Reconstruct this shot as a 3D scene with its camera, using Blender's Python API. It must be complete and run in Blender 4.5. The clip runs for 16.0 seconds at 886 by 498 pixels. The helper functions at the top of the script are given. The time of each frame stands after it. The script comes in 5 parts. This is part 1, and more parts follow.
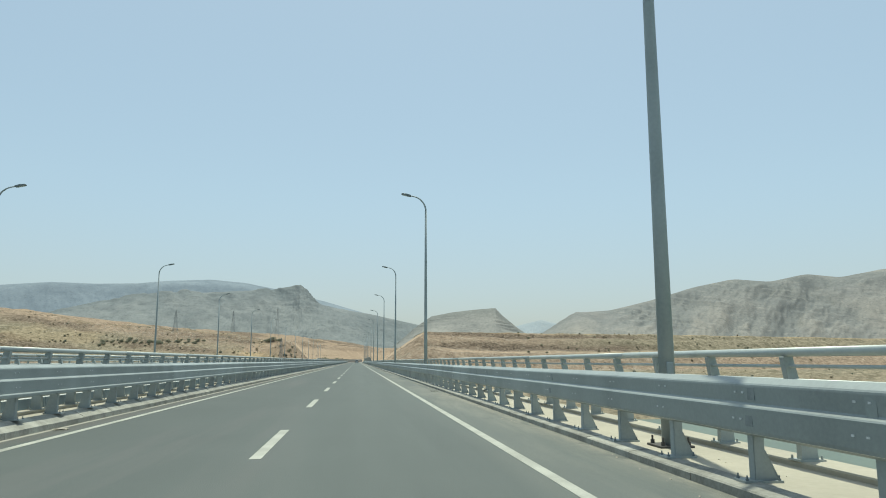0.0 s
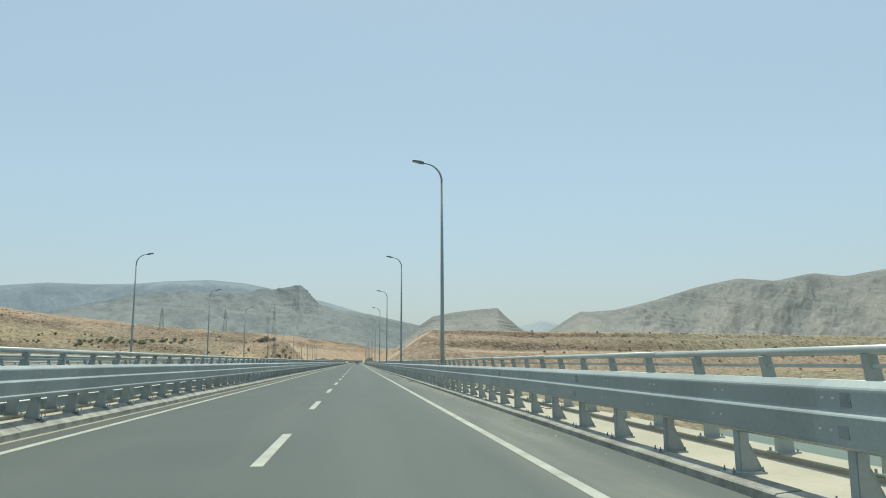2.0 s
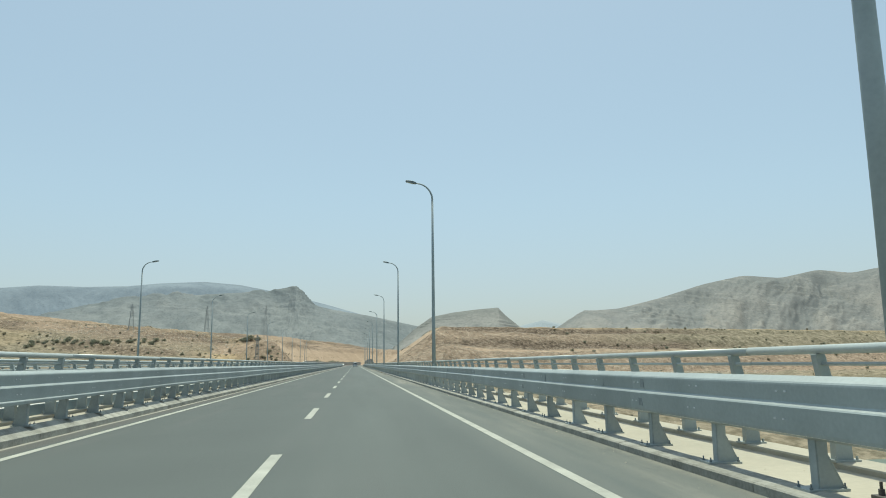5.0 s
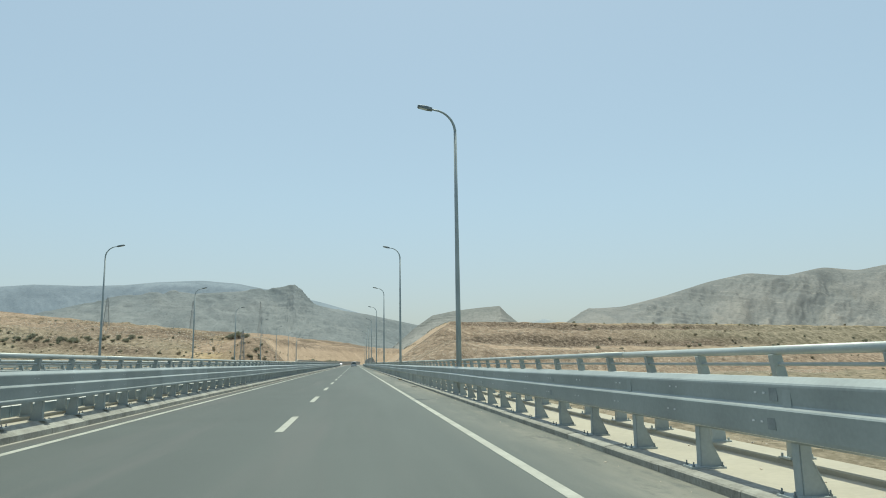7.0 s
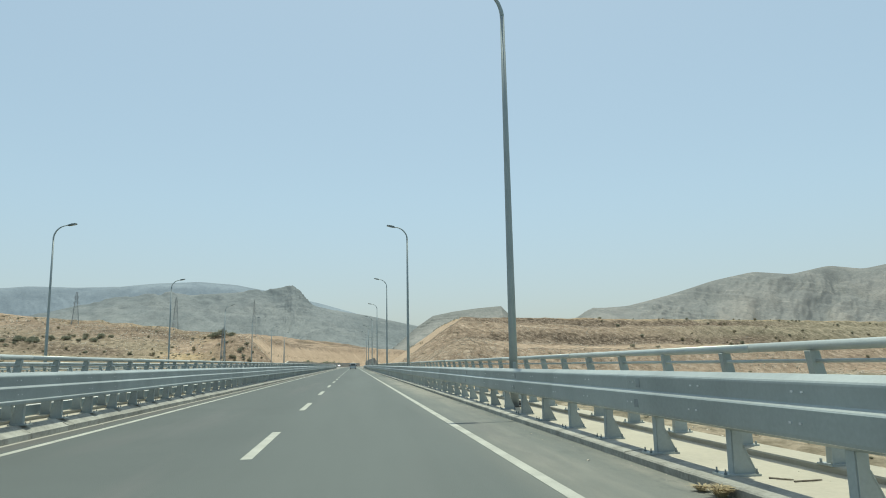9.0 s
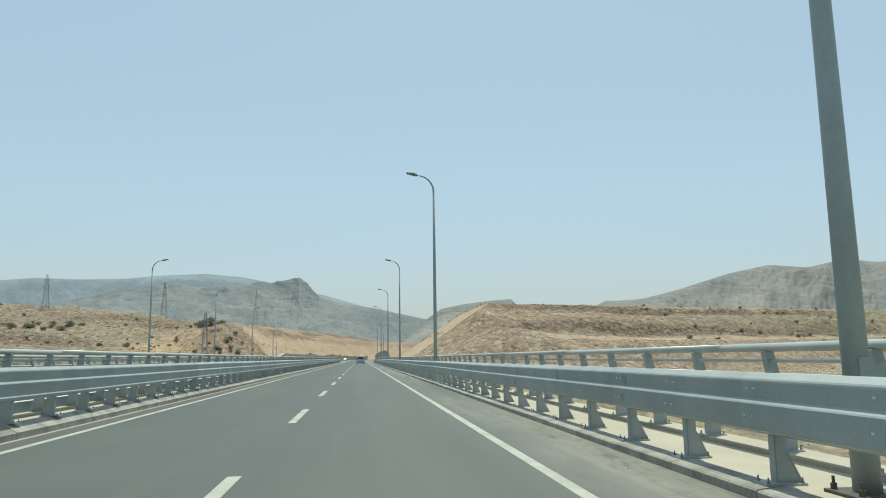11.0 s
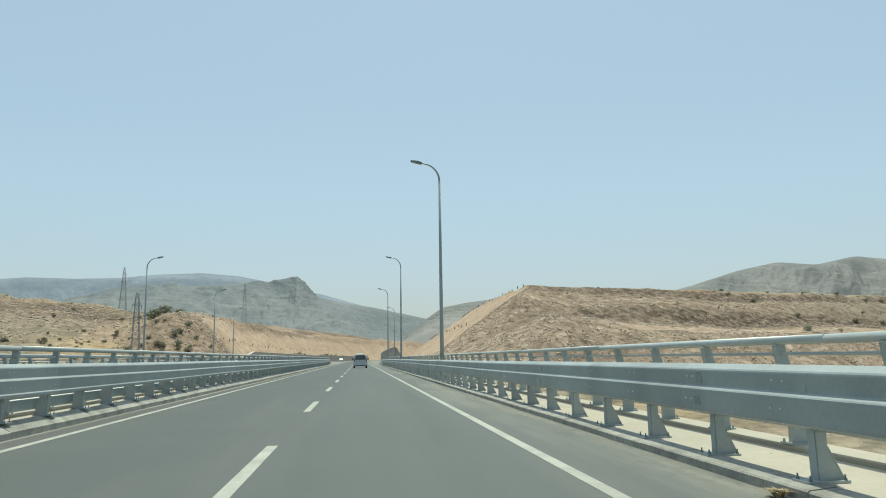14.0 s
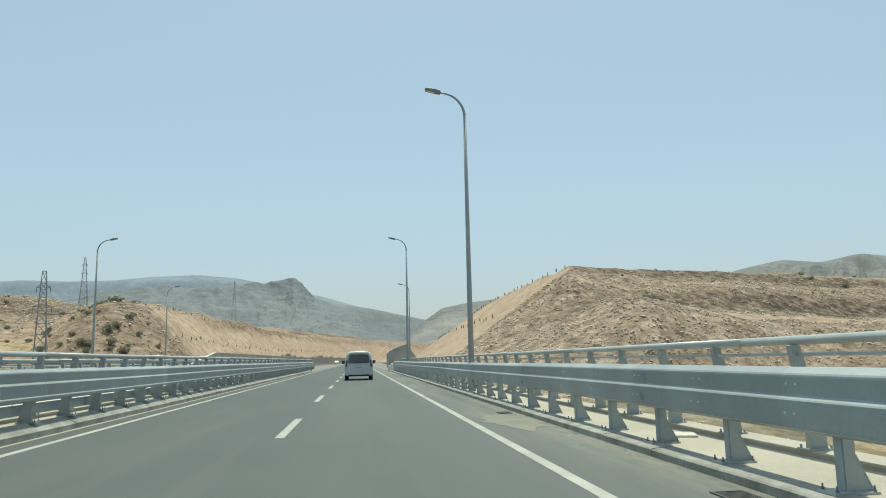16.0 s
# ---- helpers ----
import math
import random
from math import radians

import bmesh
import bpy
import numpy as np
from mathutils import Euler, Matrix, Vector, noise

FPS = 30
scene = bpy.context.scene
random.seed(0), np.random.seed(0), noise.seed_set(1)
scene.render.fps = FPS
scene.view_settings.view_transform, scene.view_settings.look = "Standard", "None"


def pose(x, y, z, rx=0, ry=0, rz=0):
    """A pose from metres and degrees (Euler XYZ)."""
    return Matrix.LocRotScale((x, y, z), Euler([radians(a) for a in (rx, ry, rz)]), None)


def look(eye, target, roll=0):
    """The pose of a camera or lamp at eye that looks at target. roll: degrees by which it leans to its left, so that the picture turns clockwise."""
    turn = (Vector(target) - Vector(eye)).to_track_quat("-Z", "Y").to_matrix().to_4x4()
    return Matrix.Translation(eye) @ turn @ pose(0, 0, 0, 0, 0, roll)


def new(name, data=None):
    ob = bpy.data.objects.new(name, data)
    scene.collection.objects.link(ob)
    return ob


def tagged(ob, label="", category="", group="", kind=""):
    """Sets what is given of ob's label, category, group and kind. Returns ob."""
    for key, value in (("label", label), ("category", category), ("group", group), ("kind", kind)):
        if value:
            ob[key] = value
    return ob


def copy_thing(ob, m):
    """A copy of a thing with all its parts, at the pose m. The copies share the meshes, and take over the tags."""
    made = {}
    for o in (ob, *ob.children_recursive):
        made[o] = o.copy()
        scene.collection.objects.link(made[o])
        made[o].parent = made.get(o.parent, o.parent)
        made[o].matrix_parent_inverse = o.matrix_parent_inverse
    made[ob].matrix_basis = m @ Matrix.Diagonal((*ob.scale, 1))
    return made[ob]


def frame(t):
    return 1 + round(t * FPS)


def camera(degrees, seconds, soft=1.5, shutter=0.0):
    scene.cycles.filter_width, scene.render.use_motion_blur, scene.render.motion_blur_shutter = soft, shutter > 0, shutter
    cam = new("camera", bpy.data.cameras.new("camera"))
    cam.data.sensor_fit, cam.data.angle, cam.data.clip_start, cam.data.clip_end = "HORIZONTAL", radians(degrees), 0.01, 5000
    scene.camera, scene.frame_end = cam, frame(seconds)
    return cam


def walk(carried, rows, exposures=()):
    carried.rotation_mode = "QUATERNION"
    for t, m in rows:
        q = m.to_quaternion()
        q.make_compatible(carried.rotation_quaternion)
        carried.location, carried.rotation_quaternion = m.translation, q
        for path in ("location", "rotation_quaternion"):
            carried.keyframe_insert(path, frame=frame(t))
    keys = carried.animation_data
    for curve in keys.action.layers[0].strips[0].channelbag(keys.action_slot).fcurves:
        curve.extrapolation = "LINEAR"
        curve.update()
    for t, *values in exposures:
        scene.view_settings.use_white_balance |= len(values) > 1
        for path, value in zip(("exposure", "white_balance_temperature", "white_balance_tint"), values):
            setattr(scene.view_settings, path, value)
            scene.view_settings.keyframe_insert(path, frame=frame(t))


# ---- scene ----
cam = camera(63.27, 16.0, soft=1.0)
# seconds, x, y, z, tilt, roll, heading
PATH = [
    (0.0, 0.003, -0.0, 1.284, 98.832, -0.17, -6.785),
    (0.5, 0.018, 11.0, 1.27, 98.845, -0.194, -6.737),
    (1.0, -0.037, 22.208, 1.295, 98.877, -0.218, -6.709),
    (1.5, -0.069, 33.422, 1.271, 98.843, -0.243, -6.716),
    (2.0, -0.102, 44.679, 1.272, 98.894, -0.267, -6.776),
    (2.5, -0.155, 55.875, 1.268, 98.924, -0.368, -6.847),
    (3.0, -0.2, 67.108, 1.268, 98.945, -0.468, -6.86),
    (3.5, -0.22, 78.337, 1.274, 98.983, -0.568, -6.873),
    (4.0, -0.247, 89.605, 1.276, 99.026, -0.669, -6.926),
    (4.5, -0.254, 101.05, 1.27, 99.014, -0.694, -7.0),
    (7.0, 0.111, 159.879, 1.287, 98.94, -0.822, -7.092),
    (7.5, 0.132, 171.79, 1.264, 98.967, -0.878, -7.066),
    (8.0, 0.126, 183.633, 1.263, 98.981, -0.934, -7.046),
    (8.5, 0.125, 195.602, 1.264, 98.949, -0.99, -7.102),
    (9.0, 0.141, 207.577, 1.256, 99.041, -1.047, -7.188),
    (11.5, 0.042, 269.687, 1.31, 98.495, -0.804, -6.498),
    (12.0, -0.044, 281.911, 1.304, 98.527, -0.829, -6.5),
    (12.5, -0.055, 294.392, 1.3, 98.543, -0.853, -6.509),
    (13.0, -0.078, 306.909, 1.258, 98.558, -0.878, -6.601),
    (13.5, -0.078, 319.41, 1.255, 98.563, -0.902, -6.621),
    (14.0, -0.07, 331.762, 1.233, 98.566, -0.927, -6.689),
    (14.5, -0.037, 344.128, 1.25, 98.604, -1.022, -6.701),
    (15.0, -0.038, 356.488, 1.252, 98.647, -1.116, -6.756),
    (15.5, -0.008, 368.721, 1.243, 98.638, -1.211, -6.848),
    (16.0, -0.008, 380.974, 1.254, 98.68, -1.306, -6.871),
]
walk(cam, [(t, pose(x, y, z, tilt, 0, head) @ pose(0, 0, 0, 0, 0, roll)) for t, x, y, z, tilt, roll, head in PATH],
     exposures=[(0.0, 0.35, 6900, -5.0)])

# ---- world and sun ----
SUN_UP, SUN_AZ = 74.0, 10.0          # degrees above the horizon; degrees to the right of straight ahead
world = bpy.data.worlds.new("sky")
scene.world = world
world.use_nodes = True
wn = world.node_tree
sky = wn.nodes.new("ShaderNodeTexSky")
sky.sky_type, sky.sun_disc = "NISHITA", False
sky.sun_elevation, sky.sun_rotation = radians(SUN_UP), radians(SUN_AZ)
sky.altitude, sky.air_density, sky.dust_density, sky.ozone_density = 500, 1.0, 2.8, 0.8
haze = wn.nodes.new("ShaderNodeGamma")          # summer haze evens the sky out
haze.inputs["Gamma"].default_value = 0.50
wn.links.new(sky.outputs[0], haze.inputs["Color"])
tone = wn.nodes.new("ShaderNodeMix")
tone.data_type, tone.blend_type = "RGBA", "MULTIPLY"
tone.inputs["Factor"].default_value = 1.0
tone.inputs["B"].default_value = (0.852, 0.96, 1.092, 1)
wn.links.new(haze.outputs[0], tone.inputs["A"])
# dusty air greys the sky towards the horizon all round
where, upward, low = wn.nodes.new("ShaderNodeTexCoord"), wn.nodes.new("ShaderNodeSeparateXYZ"), wn.nodes.new("ShaderNodeMapRange")
low.inputs["From Min"].default_value, low.inputs["From Max"].default_value = 0.24, 0.02
low.interpolation_type = "SMOOTHSTEP"
wn.links.new(where.outputs["Generated"], upward.inputs[0])
wn.links.new(upward.outputs["Z"], low.inputs["Value"])
grey = wn.nodes.new("ShaderNodeMix")
grey.data_type, grey.blend_type = "RGBA", "MULTIPLY"
grey.inputs["B"].default_value = (0.945, 0.885, 0.870, 1)
wn.links.new(low.outputs[0], grey.inputs["Factor"])
wn.links.new(tone.outputs["Result"], grey.inputs["A"])
wn.links.new(grey.outputs["Result"], wn.nodes["Background"].inputs[0])
wn.nodes["Background"].inputs[1].default_value = 0.256
sun = new("sun", bpy.data.lights.new("sun", "SUN"))
sun.data.energy, sun.data.angle, sun.data.color = 3.0, radians(0.6), (1.0, 0.97, 0.91)
sun.matrix_world = look((0, 0, 0), (-math.cos(radians(SUN_UP)) * math.sin(radians(SUN_AZ)),
                                    -math.cos(radians(SUN_UP)) * math.cos(radians(SUN_AZ)), -math.sin(radians(SUN_UP))))


# ---- materials ----
def material(name, base, other=None, rough=0.7, metal=0.0, scale=4.0, fine=40.0, bump=0.2, spread=0.5, vary=0.0, spec=0.5):
    """Two-scale noise between base and other colour, fine grain in the relief, and a shift of value from piece to piece."""
    m = bpy.data.materials.new(name)
    m.use_nodes = True
    nt = m.node_tree
    N, L = nt.nodes, nt.links
    b = N["Principled BSDF"]
    b.inputs["Roughness"].default_value, b.inputs["Metallic"].default_value = rough, metal
    b.inputs["Specular IOR Level"].default_value = spec
    other = other or tuple(c * 0.8 for c in base)
    geo = N.new("ShaderNodeNewGeometry")
    big, small = N.new("ShaderNodeTexNoise"), N.new("ShaderNodeTexNoise")
    big.inputs["Scale"].default_value, small.inputs["Scale"].default_value = scale, fine
    big.inputs["Detail"].default_value, small.inputs["Detail"].default_value = 5, 3
    for n in (big, small):
        L.new(geo.outputs["Position"], n.inputs["Vector"])
    add = N.new("ShaderNodeMath")
    add.operation = "MULTIPLY_ADD"
    L.new(small.outputs["Fac"], add.inputs[0])
    add.inputs[1].default_value = 0.5
    L.new(big.outputs["Fac"], add.inputs[2])
    ramp = N.new("ShaderNodeValToRGB")
    ramp.color_ramp.elements[0].position, ramp.color_ramp.elements[1].position = 0.75 - spread * 0.35, 0.75 + spread * 0.35
    ramp.color_ramp.elements[0].color, ramp.color_ramp.elements[1].color = (*other, 1), (*base, 1)
    L.new(add.outputs[0], ramp.inputs[0])
    col = ramp.outputs[0]
    if vary:
        info, mul, hsv = N.new("ShaderNodeObjectInfo"), N.new("ShaderNodeMapRange"), N.new("ShaderNodeHueSaturation")
        mul.inputs["To Min"].default_value, mul.inputs["To Max"].default_value = 1 - vary, 1 + vary
        L.new(info.outputs["Random"], mul.inputs["Value"])
        L.new(mul.outputs[0], hsv.inputs["Value"])
        L.new(col, hsv.inputs["Color"])
        col = hsv.outputs[0]
    L.new(col, b.inputs["Base Color"])
    if bump:
        bn = N.new("ShaderNodeBump")
        bn.inputs["Strength"].default_value, bn.inputs["Distance"].default_value = bump, 0.02
        L.new(small.outputs["Fac"], bn.inputs["Height"])
        L.new(bn.outputs[0], b.inputs["Normal"])
    m["ramp"] = ramp.name
    return m


ASPHALT_A, ASPHALT_B = (0.080, 0.0935, 0.0855), (0.065, 0.0765, 0.070)
far_asphalt = material("far_asphalt", ASPHALT_A, ASPHALT_B, 0.74, 0, 0.35, 60, 0.35, 0.9)
asphalt = material("asphalt", ASPHALT_A, ASPHALT_B, 0.74, 0, 0.35, 60, 0.35, 0.9)
line_paint = material("line_paint", (0.46, 0.46, 0.40), (0.29, 0.29, 0.25), 0.8, 0, 1.5, 30, 0.1, 0.8)
galvanised = material("galvanised_steel", (0.385, 0.425, 0.415), (0.285, 0.315, 0.308), 0.5, 0.2, 1.2, 25, 0.03, 0.8, 0.10)
sunlit_zinc = material("sunlit_zinc", (0.78, 0.79, 0.745), (0.66, 0.67, 0.635), 0.6, 0.1, 1.5, 25, 0.03, 0.8, 0.06)
lap_steel = material("weathered_steel", (0.30, 0.328, 0.325), (0.225, 0.25, 0.248), 0.6, 0.2, 6, 40, 0.05)
parapet_steel = material("parapet_steel", (0.41, 0.445, 0.425), (0.32, 0.35, 0.335), 0.5, 0.2, 1.5, 30, 0.03, 0.8, 0.08)
rail_steel = material("rail_steel", (0.50, 0.535, 0.51), (0.40, 0.43, 0.412), 0.45, 0.2, 1.5, 30, 0.03, 0.8, 0.08)
pole_paint = material("pole_paint", (0.365, 0.41, 0.41), (0.295, 0.335, 0.335), 0.5, 0.2, 1.0, 20, 0.02, 0.6)
lamp_grey = material("lamp_grey", (0.20, 0.235, 0.25), (0.15, 0.18, 0.19), 0.5, 0.2, 6, 40, 0.02)
rear_steel = material("rear_steel", (0.25, 0.325, 0.37), (0.20, 0.265, 0.305), 0.5, 0.2, 1.2, 25, 0.03, 0.8, 0.10)
pale_steel = material("pale_steel", (0.72, 0.73, 0.72), (0.55, 0.56, 0.56), 0.5, 0.0, 5, 40, 0)
rust_steel = material("dark_steel", (0.085, 0.085, 0.083), (0.12, 0.105, 0.09), 0.7, 0.3, 8, 40, 0.1)
verge_concrete = material("verge_concrete", (0.47, 0.430, 0.34), (0.36, 0.330, 0.262), 0.9, 0, 0.6, 14, 0.25, 0.9)
kerb_concrete = material("kerb_concrete", (0.375, 0.367, 0.32), (0.215, 0.21, 0.18), 0.9, 0, 2.2, 22, 0.4, 0.55, 0.12)
girder_concrete = material("girder_concrete", (0.40, 0.38, 0.34), (0.30, 0.29, 0.26), 0.9, 0, 0.3, 8, 0.2)
wall_concrete = material("wall_concrete", (0.42, 0.415, 0.38), (0.33, 0.325, 0.30), 0.9, 0, 0.4, 8, 0.2)
pale_concrete = material("pale_concrete", (0.72, 0.69, 0.60), (0.60, 0.57, 0.5), 0.9, 0, 0.8, 12, 0.2)
foliage = material("foliage", (0.315, 0.318, 0.235), (0.23, 0.235, 0.17), 0.8, 0, 2, 12, 0)
dry_foliage = material("dry_foliage", (0.33, 0.30, 0.21), (0.235, 0.21, 0.145), 0.85, 0, 2, 12, 0)


def leafy(m, share=0.4):
    """Thin leaves let light through."""
    nt = m.node_tree
    N, L = nt.nodes, nt.links
    b, out = N["Principled BSDF"], N["Material Output"]
    tr, mix = N.new("ShaderNodeBsdfTranslucent"), N.new("ShaderNodeMixShader")
    L.new(b.inputs["Base Color"].links[0].from_socket, tr.inputs["Color"])
    mix.inputs[0].default_value = share
    L.new(b.outputs[0], mix.inputs[1])
    L.new(tr.outputs[0], mix.inputs[2])
    L.new(mix.outputs[0], out.inputs["Surface"])


leafy(foliage)
leafy(dry_foliage)
bark = material("bark", (0.11, 0.085, 0.06), (0.07, 0.05, 0.035), 0.9, 0, 6, 30, 0.3)
rock = material("rubble", (0.54, 0.445, 0.345), (0.42, 0.337, 0.255), 0.95, 0, 0.25, 3, 0.4, 0.9)
pale_stone = material("pale_stone", (0.59, 0.52, 0.425), (0.47, 0.40, 0.32), 0.95, 0, 0.25, 3, 0.4, 0.9)
screen_steel = material("screen_steel", (0.20, 0.235, 0.245), (0.15, 0.18, 0.19), 0.55, 0.3, 1.5, 25, 0.03, 0.7, 0.08)
silt = material("silt", (0.255, 0.245, 0.195), (0.19, 0.183, 0.148), 0.95, 0, 1.5, 14, 0.2, 0.9)
straw_dry = material("dry_straw", (0.45, 0.36, 0.21), (0.33, 0.26, 0.15), 0.9, 0, 4, 30, 0)
board_wood = material("weathered_board", (0.62, 0.59, 0.50), (0.48, 0.45, 0.38), 0.9, 0, 3, 30, 0.2)
stick_wood = material("grey_stick", (0.20, 0.17, 0.13), (0.13, 0.11, 0.085), 0.9, 0, 6, 40, 0.2)
gravel = material("gravel", (0.27, 0.255, 0.225), (0.18, 0.17, 0.15), 0.95, 0, 0.5, 6, 0.3, 0.9)
car_white = material("car_white", (0.53, 0.55, 0.55), (0.46, 0.48, 0.48), 0.3, 0, 1, 10, 0, 0.5)
car_grey = material("car_grey", (0.30, 0.32, 0.33), (0.25, 0.27, 0.28), 0.4, 0, 1, 10, 0, 0.5)
car_glass = material("car_glass", (0.115, 0.135, 0.14), (0.085, 0.10, 0.106), 0.08, 0, 1, 10, 0)
car_trim = material("car_trim", (0.03, 0.03, 0.032), (0.02, 0.02, 0.02), 0.6, 0, 4, 30, 0)
tyre_rubber = material("tyre_rubber", (0.025, 0.025, 0.025), (0.015, 0.015, 0.015), 0.9, 0, 8, 60, 0.1)
red_plastic = material("red_plastic", (0.10, 0.055, 0.055), (0.07, 0.04, 0.04), 0.3, 0, 4, 30, 0)
yellow_paint = material("yellow_paint", (0.7, 0.5, 0.05), (0.55, 0.4, 0.04), 0.6, 0, 4, 30, 0)
pylon_steel = material("pylon_steel", (0.31, 0.335, 0.34), (0.24, 0.262, 0.268), 0.6, 0.3, 1, 10, 0)
water_mat = material("river_water", (0.15, 0.185, 0.14), (0.12, 0.15, 0.115), 0.38, 0, 0.02, 0.8, 0.15, spec=0.25)


def stained_road():
    """Pale dust and silt washed along the kerbs, and old patches of wear, laid over the asphalt."""
    nt = asphalt.node_tree
    N, L = nt.nodes, nt.links
    b = N["Principled BSDF"]
    col = b.inputs["Base Color"].links[0].from_socket
    geo, sep = N.new("ShaderNodeNewGeometry"), N.new("ShaderNodeSeparateXYZ")
    L.new(geo.outputs["Position"], sep.inputs[0])

    def layer(col, x_from, x_to, squash, scale, lo, hi, tint, detail=7):
        edge, mp, n, thr, mul, mix = (N.new("ShaderNodeMapRange"), N.new("ShaderNodeMapping"), N.new("ShaderNodeTexNoise"),
                                      N.new("ShaderNodeMapRange"), N.new("ShaderNodeMath"), N.new("ShaderNodeMix"))
        edge.inputs["From Min"].default_value, edge.inputs["From Max"].default_value = x_from, x_to
        L.new(sep.outputs[0], edge.inputs["Value"])
        mp.inputs["Scale"].default_value = squash
        L.new(geo.outputs["Position"], mp.inputs[0])
        n.inputs["Scale"].default_value, n.inputs["Detail"].default_value, n.inputs["Roughness"].default_value = scale, detail, 0.65
        L.new(mp.outputs[0], n.inputs["Vector"])
        thr.inputs["From Min"].default_value, thr.inputs["From Max"].default_value = lo, hi
        L.new(n.outputs["Fac"], thr.inputs["Value"])
        mul.operation = "MULTIPLY"
        L.new(edge.outputs[0], mul.inputs[0])
        L.new(thr.outputs[0], mul.inputs[1])
        mix.data_type = "RGBA"
        L.new(mul.outputs[0], mix.inputs["Factor"])
        L.new(col, mix.inputs["A"])
        mix.inputs["B"].default_value = (*tint, 1)
        return mix.outputs["Result"]

    col = layer(col, 1.7, 2.9, (1.2, 0.22, 1), 1.0, 0.18, 0.60, (0.262, 0.252, 0.206))
    col = layer(col, 2.9, 3.55, (2.0, 0.5, 1), 1.6, 0.26, 0.52, (0.34, 0.312, 0.245))
    col = layer(col, -5.25, -5.40, (1.5, 0.3, 1), 1.2, 0.25, 0.55, (0.082, 0.082, 0.072))
    col = layer(col, 2.55, 3.2, (1.6, 0.6, 1), 5.0, 0.50, 0.64, (0.20, 0.192, 0.162), 10)
    col = layer(col, 2.3, 3.3, (1.2, 0.35, 1), 2.2, 0.55, 0.66, (0.11, 0.108, 0.092), 9)
    col = layer(col, -5.66, -5.74, (3, 0.6, 1), 1.5, 0.2, 0.45, (0.36, 0.34, 0.29))
    col = layer(col, -30, -29, (0.5, 0.03, 1), 1.3, 0.52, 0.75, (0.105, 0.107, 0.10), 4)
    col = layer(col, -2.4, 0.2, (0.45, 0.025, 1), 1.2, 0.28, 0.62, (0.097, 0.112, 0.1025), 5)      # the outer lane is worn paler
    L.new(col, b.inputs["Base Color"])


stained_road()


def earth_material():
    """Dry hill country: graded soil on the cut faces, stony scrub and straw grass elsewhere."""
    m = bpy.data.materials.new("dry_earth")
    m.use_nodes = True
    nt = m.node_tree
    N, L = nt.nodes, nt.links
    b = N["Principled BSDF"]
    b.inputs["Roughness"].default_value, b.inputs["Specular IOR Level"].default_value = 0.95, 0.1
    geo = N.new("ShaderNodeNewGeometry")

    def noise_ramp(scale, detail, stops, squash=None):
        n = N.new("ShaderNodeTexNoise")
        n.inputs["Scale"].default_value, n.inputs["Detail"].default_value, n.inputs["Roughness"].default_value = scale, detail, 0.65
        src = geo.outputs["Position"]
        if squash:
            mp = N.new("ShaderNodeMapping")
            mp.inputs["Scale"].default_value = squash
            L.new(src, mp.inputs[0])
            src = mp.outputs[0]
        L.new(src, n.inputs["Vector"])
        r = N.new("ShaderNodeValToRGB")
        els = r.color_ramp.elements
        while len(els) < len(stops):
            els.new(0.5)
        for e, (p, c) in zip(els, stops):
            e.position, e.color = p, (*c, 1)
        L.new(n.outputs["Fac"], r.inputs[0])
        return n, r

    def mixed(fac, a, c, mode="MIX"):
        x = N.new("ShaderNodeMix")
        x.data_type, x.blend_type = "RGBA", mode
        if isinstance(fac, float):
            x.inputs["Factor"].default_value = fac
        else:
            L.new(fac, x.inputs["Factor"])
        L.new(a, x.inputs["A"])
        L.new(c, x.inputs["B"])
        return x.outputs["Result"]

    def attribute(name):
        a = N.new("ShaderNodeAttribute")
        a.attribute_name = name
        return a.outputs["Fac"]

    n1, wild = noise_ramp(0.03, 10, [(0.30, (0.221, 0.160, 0.113)), (0.45, (0.306, 0.220, 0.154)), (0.6, (0.390, 0.282, 0.196)), (0.78, (0.460, 0.338, 0.234))])
    n2, stones = noise_ramp(0.35, 12, [(0.34, (0.202, 0.149, 0.109)), (0.48, (0.322, 0.241, 0.176)), (0.60, (0.436, 0.336, 0.252)), (0.68, (0.570, 0.452, 0.350))])
    n3, soil = noise_ramp(0.06, 8, [(0.35, (0.411, 0.307, 0.222)), (0.65, (0.510, 0.385, 0.281))], (1, 1, 3))
    n4, straw = noise_ramp(0.08, 8, [(0.4, (0.367, 0.274, 0.163)), (0.65, (0.492, 0.375, 0.231))])
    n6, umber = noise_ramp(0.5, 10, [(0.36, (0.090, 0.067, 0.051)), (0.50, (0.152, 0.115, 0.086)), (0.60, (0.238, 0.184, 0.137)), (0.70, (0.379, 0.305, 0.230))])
    n7, scrub = noise_ramp(0.22, 10, [(0.40, (0.181, 0.158, 0.110)), (0.55, (0.299, 0.253, 0.182)), (0.7, (0.390, 0.330, 0.239))])
    col = mixed(attribute("stony"), wild.outputs[0], stones.outputs[0])
    col = mixed(attribute("scrub"), col, scrub.outputs[0])
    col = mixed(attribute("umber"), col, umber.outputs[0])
    col = mixed(attribute("grass"), col, straw.outputs[0])
    col = mixed(attribute("graded"), col, soil.outputs[0])
    n5, speck = noise_ramp(0.5, 9, [(0.40, (0.55, 0.55, 0.52)), (0.56, (1.0, 1.0, 1.0))])
    col = mixed(0.75, col, speck.outputs[0], "MULTIPLY")
    L.new(col, b.inputs["Base Color"])
    bn = N.new("ShaderNodeBump")
